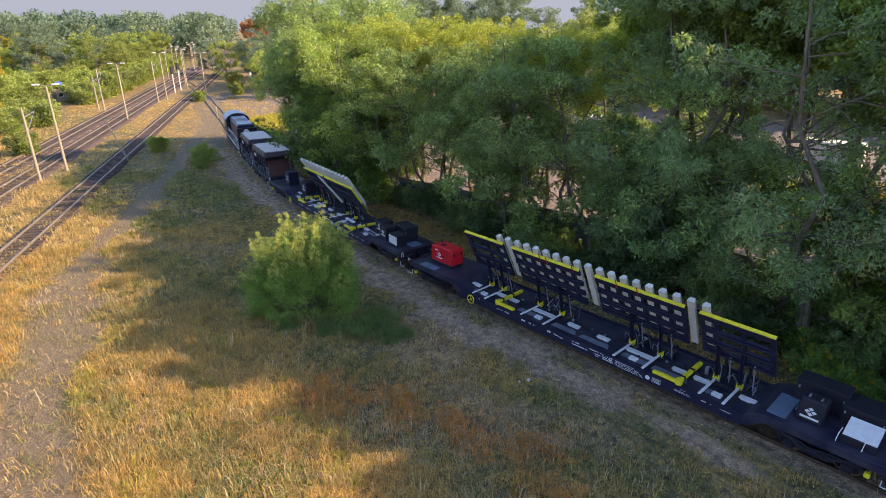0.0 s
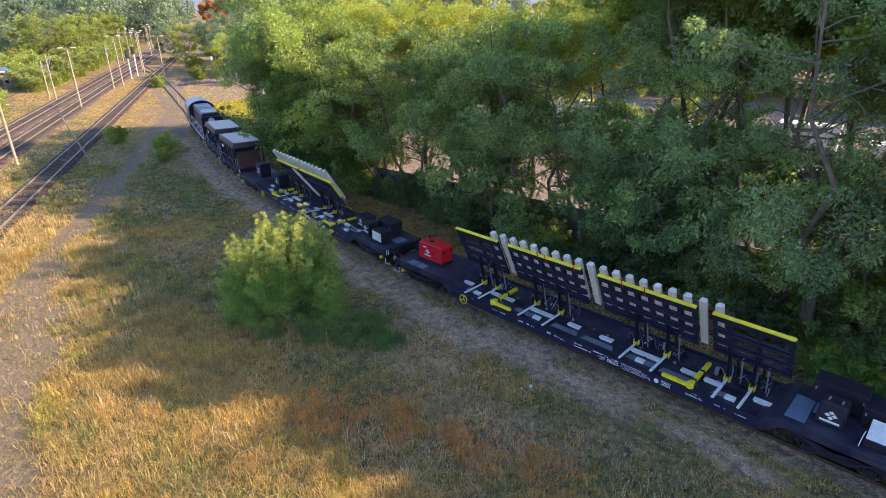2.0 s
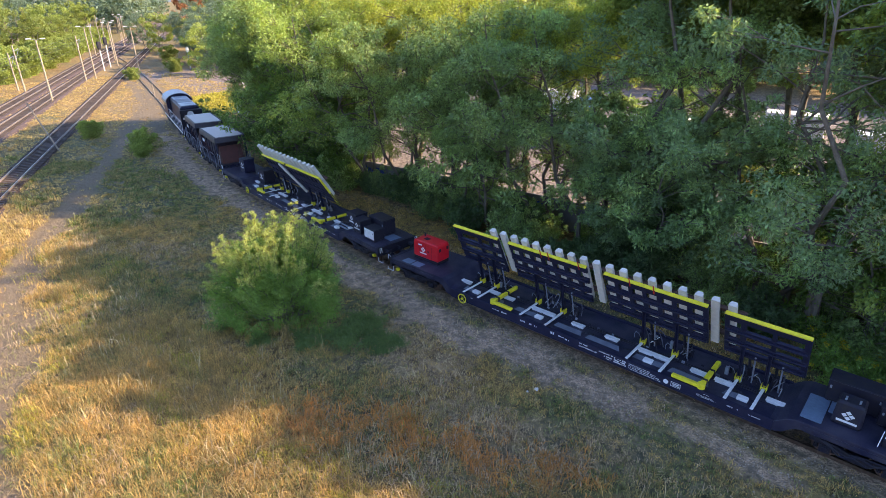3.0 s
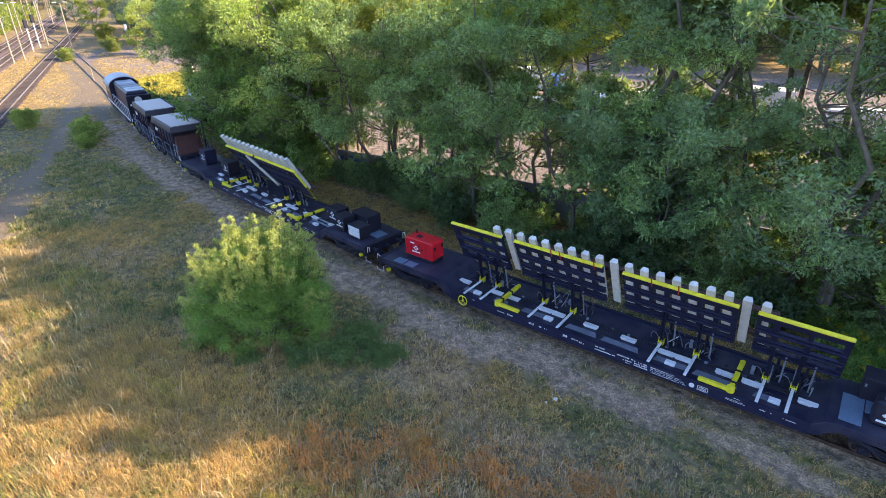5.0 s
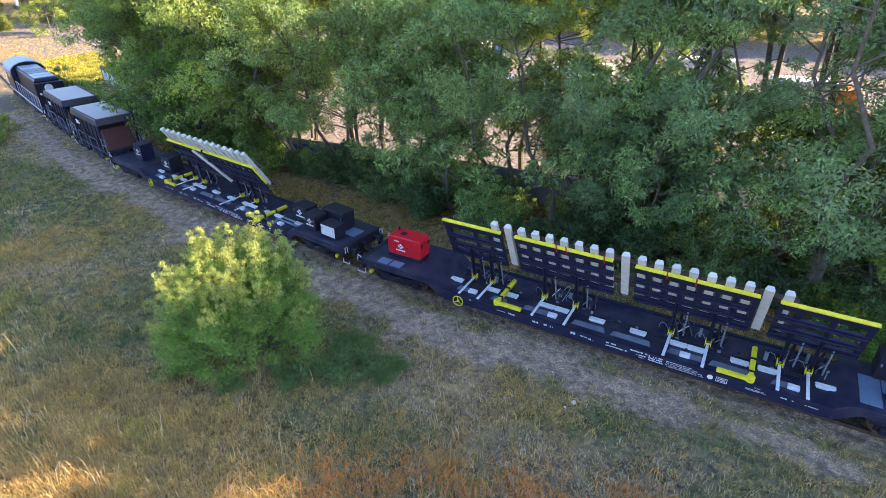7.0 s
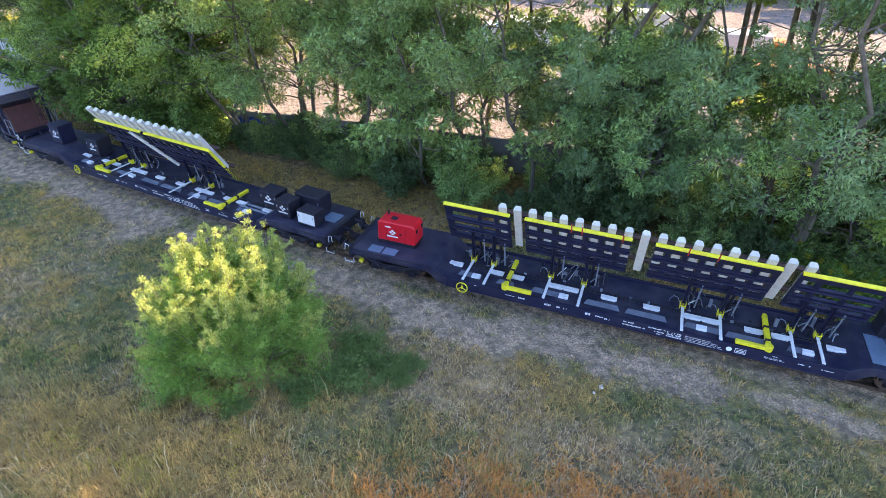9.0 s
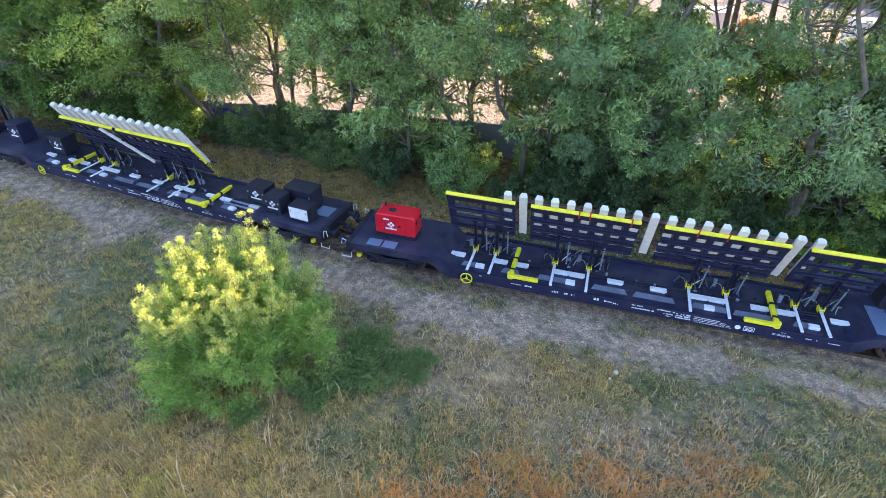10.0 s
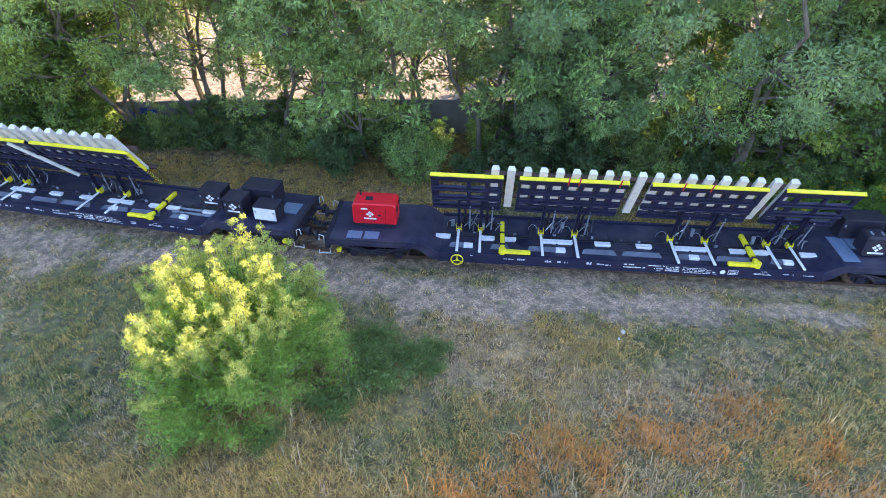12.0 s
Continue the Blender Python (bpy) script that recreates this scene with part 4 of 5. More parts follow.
def hopper(m, label):
    """A short covered hopper: a tapering bin between end platforms under a wide flat cover."""
    t = thing("hopper_wagon", m, label, "hopper wagon", "hopper wagons behind the engine")
    bm = bmesh.new()
    v = bx(bm, -2.3, 2.3, -1.25, 1.25, 1.3, 3.0)
    for k in v:
        if k.co.z < 2:
            k.co.x *= 0.5
            k.co.y *= 0.62
    part("bin", bm, HOPPER, t, "dark tapering hopper bin", 0.03)
    bm = bmesh.new()
    v = bx(bm, -2.6, 2.6, -1.3, 1.3, 3.01, 3.46)
    for k in v:
        if k.co.z < 3.2:
            k.co.x *= 1.05
            k.co.y *= 1.06
    roof = part("cover", bm, HOPPER, t, "dark flared cover", 0.04)
    block("cover_top", (-2.5, 2.5, -1.2, 1.2, 3.464, 3.5), ROOFPAINT, roof, "shiny purple-grey flat top", 0.01)
    for y in (-1.27, 1.24):
        block("rim", (-2.58, 2.58, y, y + 0.03, 3.464, 3.56), NAVY, roof, bevel=0.005)
    block("underframe", (-3.45, 3.45, -1.3, 1.3, 0.95, 1.14), NAVY, t)
    for k in range(6):
        x = -2.1 + k * 0.84
        bm = bmesh.new()
        pipe(bm, [(x, -1.31, 3.0), (x, -1.31, 2.1), (x * 0.75, -1.05, 1.3)], 0.045, 4)
        part("side_rib", bm, NAVY, t)
    for s in (-1, 1):
        bm = bmesh.new()
        prism(bm, [(s * 1.3, 1.16), (s * 2.9, 1.16), (s * 2.2, 2.6), (s * 2.05, 2.6)], -0.95, 0.95)
        part("chute", bm, CHUTE, t, "rust-red end chute")
        block("end_platform", (min(s * 2.75, s * 3.45), max(s * 2.75, s * 3.45), -1.35, 1.35, 1.144, 1.2), BLACK, t, "black end platform", 0.008)
        for y in (-1.25, 1.25):
            block("post", (s * 2.5 - 0.06, s * 2.5 + 0.06, y - 0.06, y + 0.06, 1.15, 3.005), NAVY, t)
            bm = bmesh.new()
            tube(bm, (s * 2.5, y, 2.9), (s * 3.3, y, 1.2), 0.035, 0.035, 6)
            part("brace", bm, NAVY, t)
        bm = bmesh.new()
        for y in (0.55, 0.95):
            tube(bm, (s * 2.85, y, 1.2), (s * 2.72, y, 3.4), 0.028, 0.028, 6)
        for k in range(7):
            tube(bm, (s * (2.84 - 0.018 * k), 0.55, 1.45 + k * 0.28), (s * (2.84 - 0.018 * k), 0.95, 1.45 + k * 0.28), 0.02, 0.02, 6)
        part("ladder", bm, RUSTY, t, "rusty end ladder")
        for y in (-1.32, 1.32):
            bm = bmesh.new()
            pipe(bm, [(s * 2.7, y, 1.2), (s * 2.7, y, 2.15), (s * 3.4, y, 2.15), (s * 3.4, y, 1.2)], 0.026)
            pipe(bm, [(s * 2.7, y, 1.7), (s * 3.4, y, 1.7)], 0.02)
            part("platform_rail", bm, GREY, t, "pale platform railing")
        bm = bmesh.new()
        pipe(bm, [(s * 0.4, -1.36, 0.75), (s * 0.4, -1.4, 1.9), (s * 1.9, -1.4, 1.9), (s * 1.9, -1.36, 0.75)], 0.022)
        part("side_rail", bm, GREY, t, "pale side grab rail")
        bogie(t, s * 2.2, 1.5)
        buffers(t, s * 3.46, s)
    block("marking", (-1.9, -1.1, -1.335, -1.328, 2.45, 2.75), WHITE, t, "white marking panel", 0)
    return t


hopper(pose(-40.4, 4.15, 0, 0, 0, -13), "dark covered hopper wagon with rust-red end chute")
hopper(pose(-47.7, 6.1, 0, 0, 0, -15.5), "dark covered hopper wagon coupled behind the engine")


def locomotive(m):
    t = thing("locomotive", m, "dark diesel engine with pale rounded cab roof and grey hood", "locomotive")
    block("underframe", (-7.3, 7.3, -1.4, 1.4, 0.95, 1.3), NAVY, t)
    block("hood", (-2.8, 5.2, -1.0, 1.0, 1.3, 3.55), NAVY, t, "dark blue hood", 0.12)
    for k in range(6):
        block("roof_panel", (-2.6 + k * 1.27, -1.4 + k * 1.27, -0.85, 0.85, 3.552, 3.68), DARKGREY if k in (2, 3) else GREY, t, "grey roof panel", 0.04)
    bm = bmesh.new()
    a = [(math.cos(k * math.pi / 12) * 1.45, 3.0 + math.sin(k * math.pi / 12) * 0.95) for k in range(13)]
    for x0, x1 in ((-6.2, -2.9),):
        r = [[bm.verts.new((x, y, z)) for y, z in a + [(-1.45, 1.3), (1.45, 1.3)]] for x in (x0, x1)]
        n = len(r[0])
        for i in range(n):
            bm.faces.new((r[0][i], r[0][(i + 1) % n], r[1][(i + 1) % n], r[1][i]))
        bm.faces.new(r[0])
        bm.faces.new(r[1][::-1])
    part("cab", bm, NAVY, t, "dark cab", 0.03)
    bm = bmesh.new()
    r = [[bm.verts.new((x, y * k, 3.0 + (z - 3.0) * k)) for y, z in a] for x in (-6.4, -2.7) for k in (1.03, 1.09)]
    for i in range(12):
        bm.faces.new((r[1][i], r[1][i + 1], r[3][i + 1], r[3][i]))
        bm.faces.new((r[0][i], r[0][i + 1], r[2][i + 1], r[2][i]))
        for p, q in ((0, 1), (2, 3)):
            bm.faces.new((r[p][i], r[p][i + 1], r[q][i + 1], r[q][i]))
    part("cab_roof", bm, GREY, t, "pale rounded cab roof")
    block("rear_window", (-2.89, -2.87, 0.3, 1.1, 2.7, 3.3), GLASS, t, "dark cab window", 0)
    block("rear_window", (-2.89, -2.87, -1.1, -0.3, 2.7, 3.3), GLASS, t, "dark cab window", 0)
    block("side_window", (-5.4, -3.9, -1.47, -1.455, 2.4, 3.1), GLASS, t, "dark cab side window", 0)
    block("cooler", (5.21, 5.8, -1.15, 1.15, 1.3, 3.3), BLACK, t, "black cooler end")
    bm = bmesh.new()
    tube(bm, (5.8, -0.1, 2.85), (5.86, -0.1, 2.85), 0.34, 0.34, 24)
    part("roundel", bm, WHITE, t, "white round fan cover")
    for y in (-0.85, 0.75):
        rod("headlight", (5.8, y, 2.4), (5.86, y, 2.4), 0.1, WHITE, t, "pale headlight", 14)
    block("stripe", (-7.2, 7.2, -1.41, -1.404, 1.05, 1.22), WHITE, t, "white side stripe", 0)
    for s in (-1, 1):
        bm = bmesh.new()
        for k in range(9):
            tube(bm, (-2.6 + k * 1.2, s * 1.35, 1.3), (-2.6 + k * 1.2, s * 1.35, 2.3), 0.022, 0.022, 6)
        tube(bm, (-2.6, s * 1.35, 2.3), (7.0, s * 1.35, 2.3), 0.025, 0.025, 6)
        part("hand_rail", bm, WHITE, t, "white walkway handrail")
        bogie(t, s * 4.6, 2.4)
        buffers(t, s * 7.32, s)
    return t


locomotive(pose(-59.6, 9.6, 0, 0, 0, -17.0))


LEAF_G = surface("bush_green_leaf", (0.26, 0.41, 0.09), 0.5, 0, (0.16, 0.29, 0.07), 0.8, 3, 0, 0.5, True, 0.3)
# blue-green far leaves: the haze of distance is put into their colour
LEAF_F = surface("haze_tinted_leaf", (0.19, 0.26, 0.19), 0.7, 0, (0.125, 0.195, 0.165), 0.03, 0.3, 0, 0.4, True, 0.25)


LEAF_H = surface("yellow_green_leaf", (0.42, 0.48, 0.08), 0.5, 0, (0.28, 0.36, 0.07), 0.4, 3, 0, 0.5, True, 0.3, 0.25)
LEAF_K = surface("deep_green_leaf", (0.15, 0.25, 0.05), 0.5, 0, (0.09, 0.165, 0.04), 0.4, 3, 0, 0.5, True, 0.3, 0.2)
LEAF_J = surface("dark_leaf", (0.24, 0.35, 0.16), 0.5, 0, (0.15, 0.24, 0.13), 0.4, 3, 0, 0.5, True, 0.3, 0.2)


# ---- trees ----
def limb(bm, p, q, r0, r1, rng, bends=3, bent=0.06):
    """A bent tapered limb; returns its points."""
    pts = [Vector(p)]
    for k in range(1, bends + 1):
        f = k / bends
        c = Vector(p).lerp(Vector(q), f)
        if k < bends:
            c += Vector(rng.normal(0, bent, 3)) * (Vector(q) - Vector(p)).length
        pts.append(c)
    ring = None
    for k, c in enumerate(pts):
        u = (pts[min(k + 1, bends)] - pts[max(k - 1, 0)]).normalized()
        a = u.cross(Vector((0.31, 0.95, 0.07))).normalized()
        b = u.cross(a)
        r = r0 + (r1 - r0) * k / bends
        now = [bm.verts.new(c + (a * math.cos(i * math.tau / 7) + b * math.sin(i * math.tau / 7)) * r) for i in range(7)]
        if ring:
            for i in range(7):
                bm.faces.new((ring[i], ring[(i + 1) % 7], now[(i + 1) % 7], now[i]))
        ring = now
    return pts


def leaf_mesh(name, clumps, per, length, width, material, rng, droop=0.3, up=0.0, wild=0.0, full=0.6):
    """Lozenge leaves scattered in clumps (centre, radius)."""
    c = np.array([(*p, r) for p, r in clumps])
    n = len(c) * per
    cc = np.repeat(c, per, 0)
    d = rng.normal(0, 1, (n, 3))
    d /= np.linalg.norm(d, axis=1)[:, None]
    rad = rng.uniform(0.1, 1, n) ** full
    pos = cc[:, :3] + d * (cc[:, 3] * rad)[:, None] * np.array([1, 1, 0.75])
    ax = d * (1 - wild) + rng.normal(0, 0.7 + wild, (n, 3))
    ax[:, 2] += up - droop
    ax /= np.linalg.norm(ax, axis=1)[:, None]
    sd = np.cross(ax, rng.normal(0, 1, (n, 3)))
    sd /= np.linalg.norm(sd, axis=1)[:, None]
    ln, wd = length * rng.uniform(0.6, 1.3, n), width * rng.uniform(0.6, 1.3, n)
    a, b = ax * ln[:, None] / 2, sd * wd[:, None] / 2
    v = np.stack([pos - a, pos + b - a * 0.1, pos + a, pos - b - a * 0.1], 1).reshape(-1, 3)
    me = bpy.data.meshes.new(name)
    me.vertices.add(len(v))
    me.vertices.foreach_set("co", v.ravel())
    me.loops.add(4 * n)
    me.loops.foreach_set("vertex_index", np.arange(4 * n, dtype=np.int32))
    me.polygons.add(n)
    me.polygons.foreach_set("loop_start", np.arange(n, dtype=np.int32) * 4)
    me.update(calc_edges=True)
    me.materials.append(material)
    return me


def tree(name, m, seed, h, r, material, label, leaves=25000, stems=2, low=0.2, size=(0.23, 0.075), group="trees of the belt", spread=1.0):
    """A tree of several tapered stems with limbs, twigs and a crown of leaf clumps."""
    rng = np.random.default_rng(seed)
    t = thing(name, m, label, "tree", group)
    bm = bmesh.new()
    clumps = []
    for s in range(stems):
        ang = rng.uniform(0, math.tau)
        lean = rng.uniform(0.1, 0.34) * spread if stems > 1 else 0.06
        top = Vector((math.cos(ang) * lean * h, math.sin(ang) * lean * h, h * rng.uniform(0.8, 0.95)))
        base = Vector((math.cos(ang) * 0.15 * (stems > 1), math.sin(ang) * 0.15 * (stems > 1), -0.3))
        trunk = limb(bm, base, top, 0.0125 * h * (0.8 if stems > 1 else 1.1), 0.03, rng, 6, 0.022)
        for k in range(int(18 / stems) + 6):
            f = rng.uniform(low, 0.97)
            i = min(5, int(f * 6))
            p = trunk[i].lerp(trunk[i + 1], f * 6 - i)
            a = rng.uniform(0, math.tau)
            reach = r * (0.44 + 0.68 * math.sin(math.pi * min(1, (f - low) / (1 - low) * 0.8 + 0.2))) * rng.uniform(0.6, 1.1)
            q = p + Vector((math.cos(a) * reach, math.sin(a) * reach, rng.uniform(0.15, 0.6) * reach))
            q.z = min(q.z, h * rng.uniform(0.93, 1.0))
            pts = limb(bm, p, q, 0.04 * (1.2 - f) * h / 12 + 0.012, 0.012, rng, 3)
            lobe = rng.uniform(0.7, 1.25) * r / 4.2
            clumps += [(pts[3], lobe), (pts[3], lobe), (pts[2] + Vector(rng.normal(0, 0.2, 3)), lobe * 0.7)]
            for _ in range(3):
                e = pts[3] + Vector(rng.normal(0, 0.62, 3)) * lobe
                limb(bm, pts[2], e, 0.02, 0.008, rng, 2)
                clumps.append((e, rng.uniform(0.4, 0.65) * lobe))
        clumps += [(top, r / 5), (top, r / 5)]
    part("trunk", bm, BARK, t)
    me = leaf_mesh("crown", clumps, max(6, leaves // len(clumps)), size[0], size[1], material, rng, full=0.38)
    ob = new("crown", me)
    ob.parent = t
    return t


WALL = [(60, 19.5), (40, 17.2), (11, 13.8), (3, 12.6), (-9.8, 11.7), (-16, 11.2), (-21, 10.5), (-27, 9.6), (-34, 10.6), (-47, 14.0)]
models = [tree("tree", pose(7.0, 7.5, -0.15, 0, 0, 200), 11, 18.6, 4.8, LEAF_J, "willow tree with a low forked trunk beside the siding", stems=3),
          tree("tree", pose(-9.6, 9.0, -0.15), 12, 15.2, 4.3, LEAF_A, "grey-green willow tree beside the siding", stems=2, low=0.28),
          tree("tree", pose(-17.4, 9.4, -0.15), 13, 14.2, 4.4, LEAF_A, "tall grey-green willow tree beside the siding", stems=2, low=0.34),
          tree("tree", pose(-25.0, 9.0, -0.15), 14, 14.6, 4.8, LEAF_B, "spreading tree with dark forked trunk", stems=4, low=0.36, spread=1.3),
          tree("tree", pose(-1.9, 9.2, -0.15), 15, 18.6, 4.2, LEAF_J, "slender dark green tree in the tree belt", stems=1, low=0.16)]
tall = tree("tree", pose(15, 12.4, -0.15), 17, 22.8, 5.2, LEAF_B, "tall light green tree with a dense high crown, added for shade", 30000, 1, 0.7, (0.3, 0.13))
thin = tree("tree", pose(-33, 13.2, -0.15, 0, 0, 10) @ Matrix.Scale(0.78, 4), 27, 20.2, 4.8, LEAF_H, "tall slender tree with a light high crown behind the wall", 20000, 1, 0.7, (0.22, 0.09))
light = tree("tree", pose(12.4, 9.4, -0.15), 18, 17.6, 4.8, LEAF_B, "light green tree with a full leafy crown", 26000, 3, 0.16, (0.22, 0.09))
rng = np.random.default_rng(77)
# the front row beside the siding
for x, y, k, s in ((-22.2, 9.3, 2, 0.97), (-20.6, 9.9, 1, 0.95), (-13.8, 9.6, 2, 0.98), (-6.0, 9.1, 1, 1.0), (0.4, 9.4, 4, 1.0), (4.2, 9.2, 1, 0.98), (9.6, 10.2, 0, 0.98),
                   (-29.5, 9.4, 3, 1.0), (-33.0, 9.2, 3, 1.02), (-36.5, 10.6, 1, 1.05), (-40.0, 12.0, 3, 1.02), (-43.6, 13.0, 2, 0.97), (-47.0, 15.2, 2, 0.98), (-51.0, 17.0, 2, 0.9), (-38.4, 12.6, 2, 1.04), (-45.8, 14.6, 2, 0.92), (-41.8, 14.2, 1, 1.0), (-48.2, 19.0, 2, 0.95)):
    copy_thing(models[k], pose(x, y, -0.15, 0, 0, 67 * x) @ Matrix.Scale(s * (1.02 if x < -29 else 0.76 if k == 4 and x < -12 else 1.0), 4))
# unseen trees added farther right, to shade the field and the train
for i in range(13):
    x = 16.4 + i * 3.3 + rng.uniform(-0.6, 0.6)
    copy_thing((models[1], light, models[0], models[2])[i % 4], pose(x, 9.2 + 0.05 * x + rng.uniform(-0.6, 0.9), -0.15, 0, 0, rng.uniform(0, 360)) @ Matrix.Scale(rng.uniform(0.94, 1.0), 4))
# the second row along the wall, added mostly out of view to shade the field
for i in range(25):
    x = -3.5 + i * 2.4 + rng.uniform(-0.4, 0.4)
    y = along(WALL[::-1], x) + rng.uniform(-1.0, 0.4) * (1 if x > 8 else 0.3) + (0.9 if x < 8 else -0.4)
    copy_thing(tall, pose(x, y, -0.15, 0, 0, rng.uniform(0, 360)) @ Matrix.Scale((y + 9.9) * 0.856 / 22.5 * rng.uniform(0.985, 1.01), 4))
YELLOWLEAF = surface("autumn_leaf", (0.45, 0.4, 0.06), 0.5, 0, (0.3, 0.3, 0.06), 0.5, 3, 0, 0.5, True, 0.35)
gold_tree = tree("autumn_tree", pose(-0.4, 24.5, -0.15), 23, 5.6, 1.8, YELLOWLEAF, "small tree with bright yellow leaves in the yard", 6000, 3, 0.15, (0.26, 0.12), "yellow trees in the yard")
for x, y, s in ((5.5, 27.5, 0.8), (10.5, 22.5, 0.6)):
    copy_thing(gold_tree, pose(x, y, -0.15, 0, 0, 71 * x) @ Matrix.Scale(s, 4))
# high crowns added behind the wall, sized to shade the lane and tracks
for i, x in enumerate((-48.6, -45.8, -43.0, -39.5, -36.0, -29.5, -26.2, -23.0, -19.8, -16.6, -13.4, -10.2, -7.0)):
    copy_thing(thin if x > -37 else models[2], pose(x, along(WALL[::-1], x) + 1.6 + (i % 2) * 0.8 + max(0.0, -47 - x), -0.15, 0, 0, 83 * i) @ Matrix.Scale((1.0 if x > -37 else 1.3) * float(np.interp(x, (-43, -28, -15, -9), (1.03, 1.07, 1.02, 1.0))), 4))
# one more added row, to make the field's shade edge crisper
for i in range(22):
    x = -2.2 + i * 2.5 + rng.uniform(-0.4, 0.4)
    y = along(WALL[::-1], x) + 2.2 + rng.uniform(-0.4, 0.6)
    copy_thing(tall, pose(x, y, -0.15, 0, 0, rng.uniform(0, 360)) @ Matrix.Scale((y + 9.9) * 0.856 / 22.5 * rng.uniform(0.985, 1.01), 4))
# trees standing in the yard
for x, y in ((24, 22), (31, 21), (38, 24), (46, 22), (28, 29), (-52, 30), (-44, 33), (-34, 47), (20, 31)):
    copy_thing(light, pose(x, y, -0.15, 0, 0, rng.uniform(0, 360)) @ Matrix.Scale(rng.uniform(0.7, 0.95), 4))

young = tree("young_tree", pose(-15.6, 8.8, -0.15) @ Matrix.Scale(1.3, 4), 19, 7.4, 2.7, LEAF_A, "young grey-green willow with a low crown", 9000, 2, 0.08, (0.24, 0.075), "young trees below the belt")
young3 = tree("young_tree", pose(-1.6, 8.4, -0.15), 25, 9.4, 2.6, LEAF_J, "young dark green tree with a dense low crown", 11000, 2, 0.1, (0.22, 0.09), "young trees below the belt")
for x, y, s in ((-4.0, 8.9, 0.92), (0.9, 9.0, 0.9), (-2.9, 10.4, 1.1), (0.8, 11.0, 1.05)):
    copy_thing(young3, pose(x, y, -0.15, 0, 0, 40 * x) @ Matrix.Scale(s, 4))
young2 = tree("young_tree", pose(-27.5, 8.2, -0.15), 20, 7.6, 2.9, LEAF_K, "young dark green leafy tree with a low crown", 9000, 3, 0.08, (0.24, 0.08), "young trees below the belt")
for x, y, k, s in ((19.5, 8.6, 1, 1.1), (14.2, 8.2, 1, 1.2), (11.4, 8.4, 1, 1.2), (9.4, 7.9, 1, 1.0), (5.6, 8.8, 1, 1.1), (-0.8, 8.6, 0, 0.85), (-4.9, 11.0, 0, 1.15), (-12.2, 8.6, 0, 1.15), (-28.3, 8.5, 1, 1.15), (-31.0, 8.5, 1, 1.5), (-34.4, 9.0, 1, 1.5), (-29.6, 7.6, 1, 1.05), (-32.8, 7.8, 1, 1.15), (-31.5, 8.4, 1, 0.85), (-38.0, 10.4, 0, 0.9), (-45.0, 13.2, 1, 0.8)):
    copy_thing((young, young2)[k], pose(x, y, -0.15, 0, 0, 50 * x) @ Matrix.Scale(s, 4))


def shrub(name, m, seed, h, r, material, label, leaves, size, group="", stems=14, category="shrub", up=0.35):
    rng = np.random.default_rng(seed)
    t = thing(name, m, label, category, group)
    bm = bmesh.new()
    clumps = []
    for s in range(stems):
        a, k = rng.uniform(0, math.tau), math.sqrt(rng.uniform(0.0, 1))
        top = Vector((math.cos(a) * k * r * 0.92, math.sin(a) * k * r * 0.92, h * (1 - 0.5 * k * k) * rng.uniform(0.75, 1.03)))
        pts = limb(bm, Vector((math.cos(a) * 0.25 * k, math.sin(a) * 0.25 * k, -0.1)), top, 0.04 * h / 4, 0.008, rng, 4)
        for i in (1, 2, 3, 4):
            for _ in range(2):
                clumps.append((pts[i] + Vector(rng.normal(0, 0.1 * r, 3)) * (1 if i < 4 else 0.4), rng.uniform(0.22, 0.4) * r * (0.6 if i == 4 else 1)))
    part("stem", bm, BARK, t)
    clumps = [(Vector((c.x, c.y, max(c.z, 0.25))), rr) for c, rr in clumps]
    me = leaf_mesh("foliage", clumps, max(5, leaves // len(clumps)), size[0], size[1], material, rng, 0.0, up)
    ob = new("foliage", me)
    ob.parent = t
    return t


